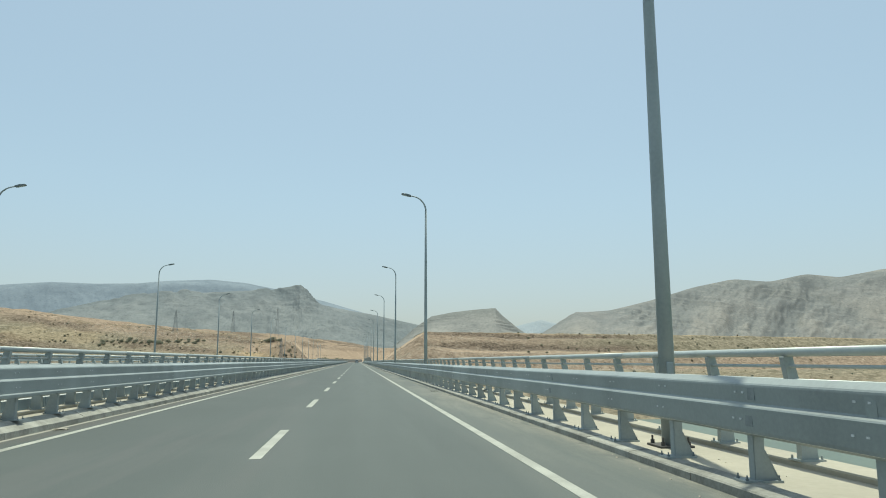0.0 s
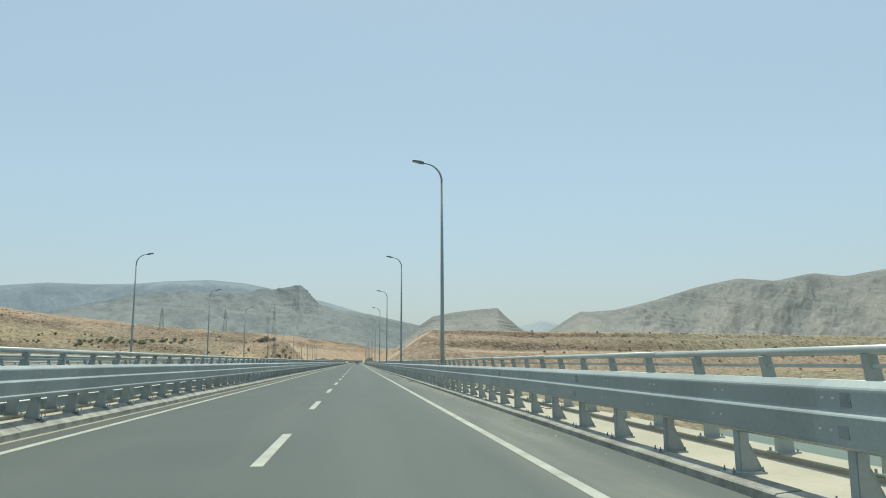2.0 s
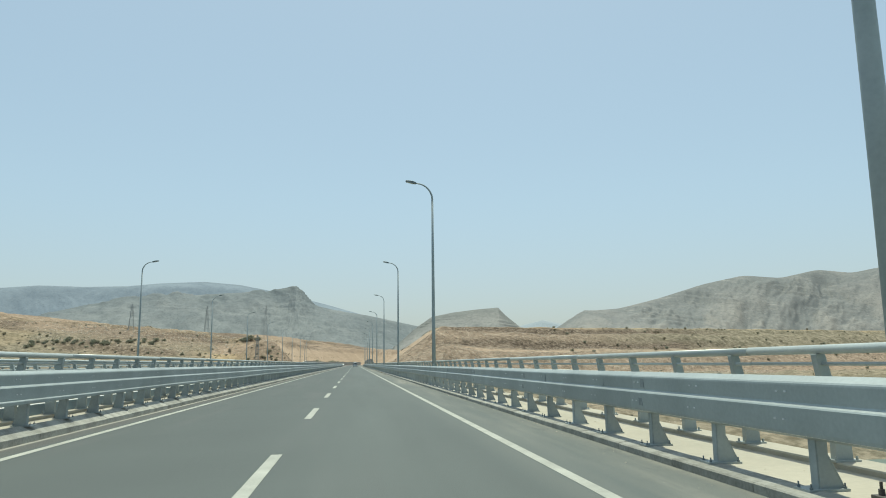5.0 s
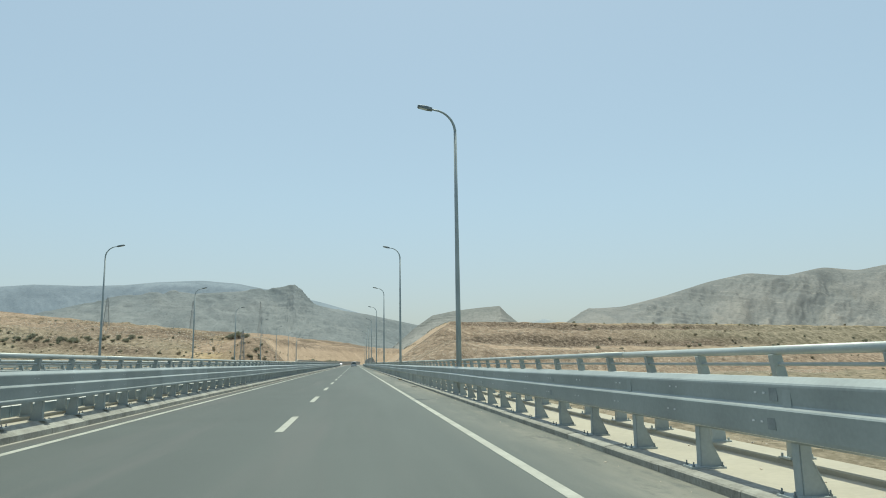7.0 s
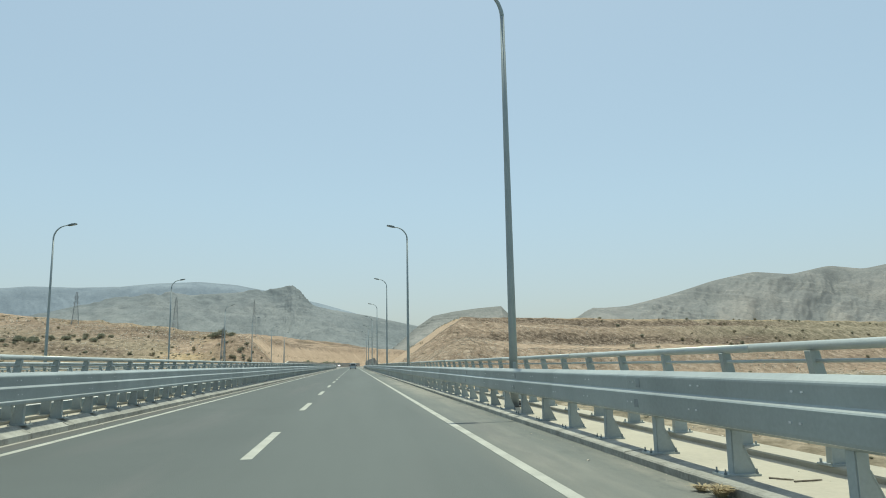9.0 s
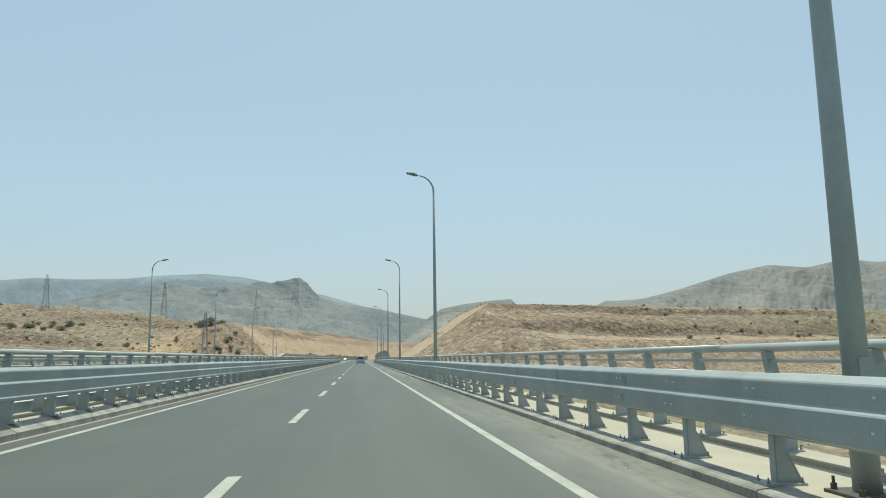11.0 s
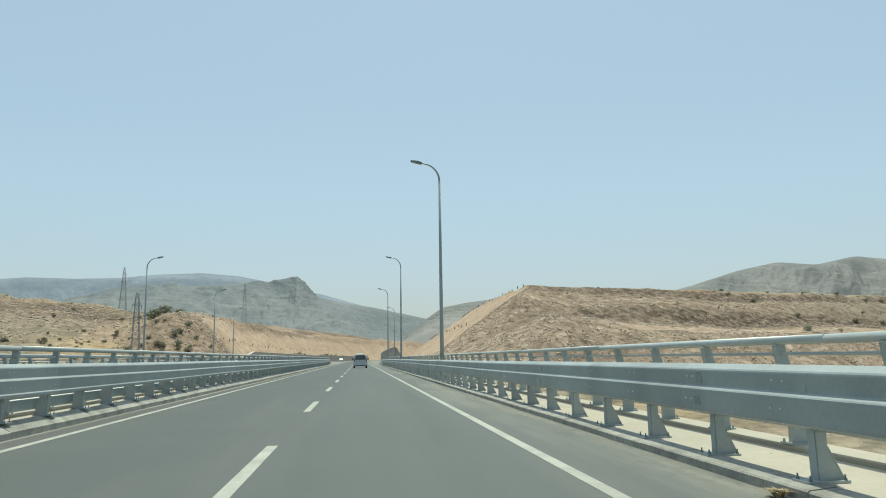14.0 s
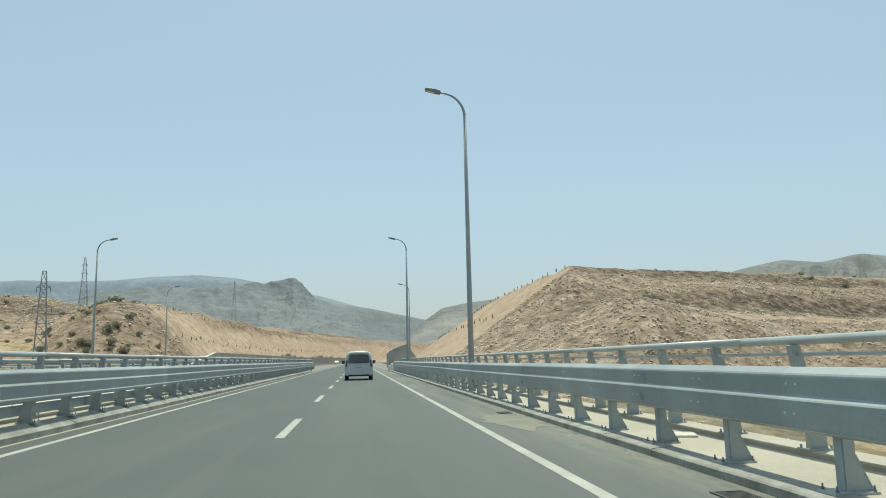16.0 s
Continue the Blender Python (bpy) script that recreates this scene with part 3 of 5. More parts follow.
    return tagged(new(name, me), label, "mountain", kind="structure")


# air haze is mixed into these rock colours: flatter, and bluer farther off
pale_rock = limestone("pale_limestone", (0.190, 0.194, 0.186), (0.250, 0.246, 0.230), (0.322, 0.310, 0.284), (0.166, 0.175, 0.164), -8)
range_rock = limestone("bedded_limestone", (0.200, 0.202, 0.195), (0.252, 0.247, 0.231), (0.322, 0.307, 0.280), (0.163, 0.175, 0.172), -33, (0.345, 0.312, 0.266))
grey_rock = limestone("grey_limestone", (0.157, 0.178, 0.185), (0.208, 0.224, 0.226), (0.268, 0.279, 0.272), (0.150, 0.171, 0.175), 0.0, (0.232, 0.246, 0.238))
haze_rock = limestone("hazed_far_limestone", (0.32, 0.36, 0.385), (0.345, 0.38, 0.40), (0.37, 0.40, 0.415), (0.31, 0.35, 0.375))
hazed_blue_rock = limestone("hazed_blue_limestone", (0.238, 0.280, 0.318), (0.260, 0.302, 0.337), (0.283, 0.323, 0.355), (0.228, 0.268, 0.303))
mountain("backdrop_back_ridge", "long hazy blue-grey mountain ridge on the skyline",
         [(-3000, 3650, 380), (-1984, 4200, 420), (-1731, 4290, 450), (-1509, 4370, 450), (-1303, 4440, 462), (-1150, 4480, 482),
          (-893, 4530, 498), (-690, 4560, 482), (-517, 4590, 450), (-200, 4600, 372), (300, 4600, 228)], 500, 180, 15, hazed_blue_rock, 11, 0.5)
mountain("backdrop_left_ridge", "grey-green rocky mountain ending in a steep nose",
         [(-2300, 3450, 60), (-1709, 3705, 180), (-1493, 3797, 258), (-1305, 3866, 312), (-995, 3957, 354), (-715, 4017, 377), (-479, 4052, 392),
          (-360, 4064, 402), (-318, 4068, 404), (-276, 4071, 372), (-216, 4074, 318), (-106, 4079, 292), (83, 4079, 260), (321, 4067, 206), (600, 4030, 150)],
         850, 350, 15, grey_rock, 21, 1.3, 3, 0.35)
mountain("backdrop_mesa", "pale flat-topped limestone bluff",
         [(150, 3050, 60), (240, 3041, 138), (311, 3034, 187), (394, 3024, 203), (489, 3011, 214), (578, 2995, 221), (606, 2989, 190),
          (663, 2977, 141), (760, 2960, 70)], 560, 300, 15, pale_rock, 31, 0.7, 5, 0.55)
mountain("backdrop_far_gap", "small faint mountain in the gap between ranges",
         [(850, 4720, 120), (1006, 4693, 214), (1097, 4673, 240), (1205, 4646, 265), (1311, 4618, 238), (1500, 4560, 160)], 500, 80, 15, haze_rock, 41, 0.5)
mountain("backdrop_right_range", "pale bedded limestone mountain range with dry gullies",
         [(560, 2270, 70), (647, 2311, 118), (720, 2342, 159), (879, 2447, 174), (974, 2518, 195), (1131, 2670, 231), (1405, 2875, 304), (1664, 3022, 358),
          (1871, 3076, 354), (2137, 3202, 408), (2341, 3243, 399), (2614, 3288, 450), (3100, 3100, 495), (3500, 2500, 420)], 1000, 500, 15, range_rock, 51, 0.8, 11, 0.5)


# ---- bridge decks and road ----
def strip(name, x0, x1, y0, y1, z0, z1, mat, label, category, step=6.0, parent=None):
    """A long slab that follows the road's bend."""
    n = max(2, int((y1 - y0) / step))
    bm = bmesh.new()
    rows = []
    for i in range(n + 1):
        y = y0 + (y1 - y0) * i / n
        b = bend(y)
        rows.append([bm.verts.new((x + b, y, z)) for x, z in ((x0, z0), (x1, z0), (x1, z1), (x0, z1))])
    for a, b in zip(rows, rows[1:]):
        for k in range(4):
            bm.faces.new((a[k], a[(k + 1) % 4], b[(k + 1) % 4], b[k]))
    bm.faces.new(rows[0][::-1])
    bm.faces.new(rows[-1])
    bmesh.ops.recalc_face_normals(bm, faces=bm.faces)
    me = mesh_of(bm, name, mat)
    if parent:
        return part(name, me, mat, parent)
    return tagged(new(name, me), label, category, kind="structure")


def mirrored(x):
    return FAR_SHIFT - x


road = strip("road", LEFT["kerb"] - 0.02, RIGHT["kerb"] + 0.02, DECK_FROM, 1000, -0.22, 0.0, asphalt,
             "grey two-lane asphalt carriageway, dusty along the kerb", "road")
far_road = strip("road", mirrored(RIGHT["kerb"]), mirrored(LEFT["kerb"]), DECK_FROM, 1000, -0.22, 0.0, far_asphalt,
                 "grey asphalt carriageway of the opposite direction", "road")
for road_ob, flip in ((road, False), (far_road, True)):
    for name, x in (("edge_line", 2.2), ("edge_line", -5.15)):
        xa, xb = x - 0.075, x + 0.075
        if flip:
            xa, xb = mirrored(xb), mirrored(xa)
        strip(name, xa, xb, DECK_FROM, 900, -0.01, 0.004, line_paint, "", "", 8.0, road_ob)
DASH_GAP, DASH_LONG = 10.95, 4.12


def paint_drift(y):
    """The painters' marks wander a little from an even spacing."""
    return float(np.interp(y, (10, 21, 43, 60, 77, 100, 111, 170, 182, 205, 218, 280, 292, 305, 329, 354, 366, 391),
                           (0.0, -0.12, 0.05, 0.17, 0.15, -0.14, -0.28, -0.09, 0.05, 0.07, -0.13, -0.10, -0.33, -0.30, -0.03, 0.02, 0.13, 0.22)))


bm = bmesh.new()
box(bm, -0.08, 0.08, -DASH_LONG, 0, -0.01, 0.004)
dash_mesh = mesh_of(bm, "lane_dash", line_paint)
for k in range(-4, 55):
    y = 14.22 + DASH_GAP * k
    y += paint_drift(y)
    part("lane_dash", dash_mesh, line_paint, road, at=pose(-1.32 + bend(y), y, 0))
    part("lane_dash", dash_mesh, line_paint, far_road, at=pose(mirrored(-1.32) + bend(y), y + 3.0, 0))


strip("median_strip", mirrored(LEFT["kerb"]) + 0.05, LEFT["kerb"] - 0.05, DECK_TO, 900, -0.5, -0.03, gravel, "grey gravel median between the carriageways", "median")
strip("shoulder", RIGHT["kerb"] + 0.05, 8.2, DECK_TO, 900, -0.5, -0.05, gravel, "grey gravel shoulder beside the road", "shoulder")


def girder(name, x0, x1, label):
    g = thing(name, label, "bridge", kind="structure")
    bm = bmesh.new()
    prism(bm, [(x0, -0.02), (x0, -0.45), (x0 + 2.2, -0.75), (x0 + 3.0, -3.2), (x1 - 3.0, -3.2), (x1 - 2.2, -0.75), (x1, -0.45), (x1, -0.02),
               (x1 - 0.02, -0.225), (x0 + 0.02, -0.225)][:8], DECK_FROM, DECK_TO)
    for v in bm.verts:
        if v.co.z > -0.1:
            v.co.z = -0.225
    part("box_girder", bm, girder_concrete, g)
    for y in range(-20, 440, 72):
        zt = float(land(np.array([0.5 * (x0 + x1)]), np.array([float(y)]))[0][0])
        if zt < -6:
            bm = bmesh.new()
            xm = 0.5 * (x0 + x1)
            box(bm, xm - 2.2, xm + 2.2, y - 1.1, y + 1.1, zt - 2, -3.2, 0.25)
            part("pier", bm, girder_concrete, g)
    return g


girder("bridge_girder", LEFT["edge"], RIGHT["edge"], "pale concrete box girder deck carrying the road over the river")
girder("bridge_girder", mirrored(RIGHT["edge"]), mirrored(LEFT["edge"]), "parallel concrete box girder deck of the opposite road")


def verge(side, sign, shift, label):
    """Concrete walkway strip behind the kerb, with a low lip along its outer edge."""
    v = thing("verge", label, "verge", kind="structure")
    k, e, top = side["kerb"], side["edge"], side["top"]
    put = (lambda x: mirrored(x)) if shift else (lambda x: x)
    a, b = sorted((put(k + sign * (0.305 if sign > 0 else 0.27)), put(e - sign * 0.44)))      # a 35 mm gap behind the outer kerb draws a dark line
    bm = bmesh.new()
    box(bm, a, b, DECK_FROM, DECK_TO, -0.22, top - 0.012)
    part("walkway", bm, verge_concrete, v)
    a, b = sorted((put(e - sign * 0.44), put(e)))
    bm = bmesh.new()
    box(bm, a, b, DECK_FROM, DECK_TO, -0.22, top + 0.05, 0.015)
    part("outer_lip", bm, verge_concrete, v)
    a, b = sorted((put(k), put(k + sign * 0.25)))
    n, long = 290, 1.8025
    bm = bmesh.new()
    ka, kb = put(k), put(k + sign * 0.27)
    low, steep = (top - 0.025, 0.07) if sign > 0 else (0.125, 0.12)      # the inner kerb is battered back
    prism(bm, [(ka, -0.2), (ka, low - 0.015), (ka + (kb - ka) * steep, low), (kb, top), (kb, -0.2)], 0.006, long - 0.006)
    stone = mesh_of(bm, "kerb_stone", kerb_concrete)
    for i in range(n):
        part("kerb_stone", stone, kerb_concrete, v, at=pose(0, -50 + i * long, 0.004 * math.sin(i * 1.7)))


verge(RIGHT, 1, False, "sunlit beige concrete verge with grey kerb stones")
verge(LEFT, -1, False, "narrow beige concrete verge with grey kerb stones")
verge(RIGHT, 1, True, "concrete verge of the opposite carriageway")
verge(LEFT, -1, True, "inner concrete verge of the opposite carriageway")


# ---- crash barriers ----
def beam_mesh(long, lip=False, worn=False):
    """Deep steel beam of two flat-faced waves, front towards -x, top at z = 0, 0.56 m deep, with a lapped end and slots."""
    wave = [(0.150, 0.0), (0.130, 0.0), (0.045, -0.052), (0.034, -0.068), (0.032, -0.086), (0.043, -0.242), (0.037, -0.251), (0.002, -0.273),
            (-0.008, -0.287), (0.006, -0.500)]
    if lip:
        wave += [(-0.026, -0.512), (-0.032, -0.525), (-0.026, -0.572), (0.080, -0.580)]
    else:
        wave += [(0.014, -0.530), (0.060, -0.556), (0.120, -0.563)]
    bm = bmesh.new()
    outline = wave + [(x + 0.007, z - 0.004) for x, z in reversed(wave)]
    prism(bm, outline, 0, long + 0.3)
    for f in bm.faces:                      # flats that look up take a paler zinc, painting in the sun
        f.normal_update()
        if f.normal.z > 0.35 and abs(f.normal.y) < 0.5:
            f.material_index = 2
    for v in bm.verts:                      # the lap: the far end lies a little in front
        if v.co.y > long:
            v.co.x -= 0.003
    # small pale plates paint in the daylight seen through the slots
    for dy in (long + 0.08, long + 0.22, long - 1.72, long - 1.55):
        for z, x in ((-0.146, 0.028), (-0.40, -0.008)):
            x -= 0.003 if dy > long else 0.0
            box(bm, x, x + 0.012, dy - 0.017, dy + 0.017, z - 0.009, z + 0.009, 0, 1)
    if worn:
        for z, x in ((-0.150, 0.030), (-0.40, -0.006)):
            box(bm, x, x + 0.008, long - 0.13, long - 0.004, z - 0.062, z + 0.062, 0, 3)
    return mesh_of(bm, "beam", galvanised, pale_steel, sunlit_zinc, lap_steel)


def post_mesh(foot=0.19, wide=0.05):
    """I-section post on a base plate, with a flared gusset behind and a spacer to the beam; the plate's underside is z = 0."""
    bm = bmesh.new()
    box(bm, -0.19, foot + 0.01, -0.12, 0.12, 0, 0.022)
    box(bm, -wide - 0.005, -wide + 0.003, -0.05, 0.05, 0.02, 0.93)
    box(bm, wide - 0.003, wide + 0.005, -0.06, 0.06, 0.02, 0.93)
    box(bm, -wide + 0.003, wide - 0.003, -0.06, -0.05, 0.02, 0.93)
    for y0 in (-0.055, 0.045):
        prism(bm, [(wide + 0.005, 0.022), (foot, 0.022), (wide + 0.005, 0.30)], y0, y0 + 0.01)
    prism(bm, [(foot - 0.005, 0.022), (foot + 0.007, 0.022), (wide + 0.012, 0.305), (wide, 0.305)], -0.06, 0.06)
    box(bm, -0.095, -wide, -0.06, 0.06, 0.62, 0.90)
    for sx, sy in ((-0.155, -0.09), (-0.155, 0.09), (foot - 0.025, -0.10), (foot - 0.025, 0.10)):
        rod(bm, (sx, sy, 0.02), (sx, sy, 0.04), 0.016, n=6, slot=1)
        rod(bm, (sx, sy, 0.035), (sx, sy, 0.072), 0.008, n=6, slot=1)
    return mesh_of(bm, "post", galvanised, screen_steel)


BEAM_LONG = 3.62
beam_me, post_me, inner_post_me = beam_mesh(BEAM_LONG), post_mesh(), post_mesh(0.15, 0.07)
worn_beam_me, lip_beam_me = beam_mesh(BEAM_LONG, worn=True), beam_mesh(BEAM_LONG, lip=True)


def barrier(side, sign, shift, runs, end, tall, label):
    g = thing("crash_barrier", label, "guardrail", group="crash barriers on the bridge")
    turn = Matrix.Diagonal((-sign if shift else sign, 1, 1, 1))
    x, xb = side["post"], side["beam"]
    if shift:
        x, xb = mirrored(x), mirrored(xb)
    spots = run_spots(runs, -45.0, end)
    for i, y in enumerate(spots):
        lean = pose(0, 0, 0, 0.5 * math.sin(i * 1.9), 0.6 * math.sin(i * 2.7), 2.0 * math.sin(i * 3.1))
        part("post", post_me if sign > 0 else inner_post_me, None, g, at=pose(x, y, side["top"] - 0.012) @ lean @ turn @ Matrix.Diagonal((1, 1, tall, 1)))
    start, n = spots[0] - 0.2, int((end - spots[0]) / BEAM_LONG)
    knots = [(0.012 * math.sin(i * 1.1), 0.006 * math.sin(i * 0.9)) for i in range(n + 1)]
    for i in range(n):                      # each beam runs from one joint to the next without a step
        (xa, za), (xn, zn) = knots[i], knots[i + 1]
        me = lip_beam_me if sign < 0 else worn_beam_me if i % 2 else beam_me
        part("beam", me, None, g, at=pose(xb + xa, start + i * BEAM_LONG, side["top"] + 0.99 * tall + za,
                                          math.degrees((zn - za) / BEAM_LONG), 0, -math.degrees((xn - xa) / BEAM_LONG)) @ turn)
    return g


barrier(RIGHT, 1, False, BARRIER_RUNS, 462, 1.0, "galvanised two-wave steel crash barrier on flared posts along the verge")
barrier(LEFT, -1, False, LEFT_RUNS, 484, 0.98, "galvanised two-wave steel crash barrier beside the inner lane")
barrier(RIGHT, 1, True, ((470, 0.4, PITCH),), 470, 1.0, "galvanised steel crash barrier along the opposite carriageway")
barrier(LEFT, -1, True, ((484, 0.2, PITCH),), 484, 0.98, "galvanised steel crash barrier on the inner side of the opposite deck")


# ---- outer parapets ----
def parapet_post_mesh():
    """Flat box post leaning in towards the road, with a base plate and a shoe under the handrail."""
    bm = bmesh.new()
    box(bm, -0.16, 0.14, -0.12, 0.12, 0, 0.02)
    side = [(-0.10, 0.02), (0.10, 0.02), (0.085, 0.30), (-0.115, 1.20), (-0.225, 1.20), (-0.09, 0.30)]
    prism(bm, side, -0.048, 0.048)
    bmesh.ops.bevel(bm, geom=[e for e in bm.edges if abs(e.verts[0].co.y - e.verts[1].co.y) > 0.05 and e.verts[0].co.z > 0.1], offset=0.008, segments=1, affect="EDGES")
    for sx, sy in ((-0.13, 0.09), (-0.13, -0.09), (0.11, 0.09), (0.11, -0.09)):
        rod(bm, (sx, sy, 0.02), (sx, sy, 0.06), 0.014, n=6)
    return mesh_of(bm, "post", parapet_steel)


parapet_post_me = parapet_post_mesh()


def parapet(side, sign, shift, runs, end, tall, label):
    g = thing("parapet", label, "railing", group="parapets on the bridge")
    x = mirrored(side["rail"]) if shift else side["rail"]
    s = -sign if shift else sign
    spots, pitch = run_spots(runs, -45.0, end), runs[0][2]
    start, n = spots[0], len(spots)
    for i, y in enumerate(spots):
        part("post", parapet_post_me, None, g, at=pose(x, y, side["top"] + 0.049, 0, 0.4 * math.sin(i * 1.7)) @ Matrix.Diagonal((s, 1, tall - 0.05, 1)))
    rails = (("top_rail", -0.165, 1.235 * tall, 0.052, 12), ("middle_rail", -0.155, 1.08 * tall, 0.020, 8), ("lower_rail", -0.11, 0.92 * tall, 0.024, 8))
    for name, dx, z, r, k in rails:
        bm = bmesh.new()
        rod(bm, (0, 0, 0), (0, 4 * pitch - 0.012, 0), r, n=k)
        me = mesh_of(bm, name, rail_steel)
        for p in me.polygons:
            p.use_smooth = abs(p.normal.y) < 0.5
        for i in range(n // 4):
            part(name, me, None, g, at=pose(x + s * dx, start - 0.4 + i * 4 * pitch, side["top"] + z + 0.004 * math.sin(i * 1.3)))
    return g


parapet(RIGHT, 1, False, PARAPET_RUNS, 462, 1.01, "grey steel parapet with a round handrail on leaning flat posts")
left_parapet = parapet(LEFT, -1, False, LEFT_PARAPET_RUNS, 484, 1.02, "grey steel parapet on the median side of the deck")
bm = bmesh.new()
prism(bm, [(0.0, 0.05), (0.0, 0.268), (-0.010, 0.28), (-0.03, 0.286), (-0.03, 0.280), (-0.013, 0.274), (-0.008, 0.264), (-0.008, 0.05)], 0.01, 3.86)
# the top fold takes the same pale zinc to imitate sun on it
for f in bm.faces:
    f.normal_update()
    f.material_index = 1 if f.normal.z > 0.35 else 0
for y in (0.012, 3.80):
    box(bm, 0.0, 0.008, y, y + 0.05, 0.05, 0.26)
rear_me = mesh_of(bm, "rear_beam", rear_steel, sunlit_zinc)
for i in range(137):
    part("rear_beam", rear_me, None, left_parapet, "low grey steel beam behind the barrier", at=pose(LEFT["rail"] - 0.16, -45 + 3.871 * i, LEFT["top"] + 0.0))
parapet(RIGHT, 1, True, ((470, 0.3, 1.846),), 470, 1.01, "grey steel parapet on the outer edge of the opposite deck")
parapet(LEFT, -1, True, ((484, 1.0, PITCH),), 484, 1.02, "grey steel parapet on the inner edge of the opposite deck")


# ---- drains and a mended patch in the shoulder ----
def drain(y):
    g = thing("drain_grate", "dark iron drain grate in the dusty shoulder", "drain", at=pose(3.3, y, 0.002) @ Matrix.Diagonal((0.72, 0.66, 1, 1)), group="drain grates along the kerb")
    bm = bmesh.new()
    for x0, x1, y0, y1 in ((-0.22, 0.22, -0.32, -0.28), (-0.22, 0.22, 0.28, 0.32), (-0.22, -0.18, -0.28, 0.28), (0.18, 0.22, -0.28, 0.28)):
        box(bm, x0, x1, y0, y1, -0.02, 0.012)
    part("frame", bm, rust_steel, g)
    bar = bmesh.new()
    box(bar, -0.18, 0.18, -0.014, 0.014, -0.02, 0.008)
    bar = mesh_of(bar, "bar", rust_steel)
    for k in range(9):
        part("bar", bar, None, g, at=pose(0, -0.24 + 0.06 * k, 0))
    bm = bmesh.new()
    box(bm, -0.19, 0.19, -0.29, 0.29, -0.02, 0.001)
    part("pit", bm, tyre_rubber, g)


for y in (31.1, 91.1, 117.65, 198.9, 306.7, 387.2, 397.5):
    drain(y)
bm = bmesh.new()
rim_rng = random.Random(8)
rim = []
for k in range(26):
    a = 2 * math.pi * k / 26
    q = rim_rng.uniform(0.6, 1.05)
    rim.append((min(3.56, 3.02 + 0.66 * q * math.cos(a)), 395.3 + 2.2 * q * math.sin(a)))
top = [bm.verts.new((x, y, 0.005)) for x, y in rim]
bot = [bm.verts.new((x, y, -0.02)) for x, y in rim]
bm.faces.new(top)
for k in range(len(rim)):
    bm.faces.new((top[k], bot[k], bot[(k + 1) % len(rim)], top[(k + 1) % len(rim)]))
bmesh.ops.recalc_face_normals(bm, faces=bm.faces)
part("mortar_patch", bm, silt, road, "pale spilled mortar patch")


# ---- litter on the verge and along the kerbs ----
VERGE_TOP = RIGHT["top"] - 0.012


def stick(x, y, long, turn):
    """A crooked dry stick lying flat."""
    bm = bmesh.new()
    pts = [(0, 0), (0.3, 0.015), (0.62, -0.02), (1.0, 0.01)]
    for (a, b), (c, d) in zip(pts, pts[1:]):
        rod(bm, (a * long, b * long, 0.009), (c * long, d * long, 0.009), 0.009, 0.007, 6)
    ob = new("stick", mesh_of(bm, "stick", stick_wood))
    ob.matrix_basis = pose(x, y, VERGE_TOP, 0, 0, turn)
    tagged(ob, "thin dry brown stick lying on the concrete verge", "stick", group="sticks on the verge")


for x, y, long, turn in ((4.35, 62.72, 0.24, 8), (4.52, 62.38, 0.16, -4), (4.10, 214.30, 0.22, -48), (4.2, 214.05, 0.3, 6), (4.25, 190.3, 0.25, 20), (4.3, 108.9, 0.2, -15)):
    stick(x, y, long, turn)

bm = bmesh.new()
box(bm, -0.26, 0.26, -0.24, 0.24, 0, 0.03, 0.004)
box(bm, -0.20, -0.14, -0.25, 0.25, 0.03, 0.045, 0.003)
board = new("board", mesh_of(bm, "board", board_wood))
board.matrix_basis = pose(4.45, 390.95, VERGE_TOP, 0, 0, -18)
tagged(board, "pale weathered board lying on the concrete verge", "board")


def weed(x, y, size, seed):
    """A tuft of dead grass: many thin bent blades from one root."""
    rg = random.Random(seed)
    bm = bmesh.new()
    for _ in range(150):
        a, lean = rg.uniform(0, 6.28), rg.uniform(0.3, 1.3)
        h, w = size * rg.uniform(0.5, 1.0), 0.006
        d = Vector((math.cos(a), math.sin(a), 0))
        e = Vector((-d.y, d.x, 0)) * w
        root = d * rg.uniform(0, 0.25) * size
        mid, tip = root + d * h * lean * 0.4 + Vector((0, 0, h * 0.45)), root + d * h * lean + Vector((0, 0, h * 0.5))
        v = [bm.verts.new(q) for q in (root - e, root + e, mid + e, mid - e, tip)]
        bm.faces.new(v[:4])
        bm.faces.new((v[3], v[2], v[4]))
    ob = new("dead_grass_tuft", mesh_of(bm, "dead_grass_tuft", straw_dry))
    ob.matrix_basis = pose(x, y, 0)
    tagged(ob, "dry straw-coloured grass tuft growing along the kerb", "grass tuft", group="grass tufts along the kerb")


for x, y, size, seed in ((3.50, 214.1, 0.20, 1), (3.46, 214.4, 0.13, 2), (3.50, 337.8, 0.14, 4)):
    weed(x, y, size, seed)

bm = bmesh.new()
flat = [[bm.verts.new((0.09 * i, 0.08 * j, 0.004 + 0.018 * abs(math.sin(2.1 * i + 1.3 * j)))) for i in range(4)] for j in range(4)]
for j in range(3):
    for i in range(3):
        bm.faces.new((flat[j][i], flat[j][i + 1], flat[j + 1][i + 1], flat[j + 1][i]))
bmesh.ops.solidify(bm, geom=bm.faces[:], thickness=0.002)
scrap = new("paper_scrap", mesh_of(bm, "paper_scrap", board_wood))
scrap.matrix_basis = pose(-5.72, 14.75, 0.002, 0, 0, 12)
tagged(scrap, "crumpled pale scrap of paper lying in the gutter", "paper scrap")


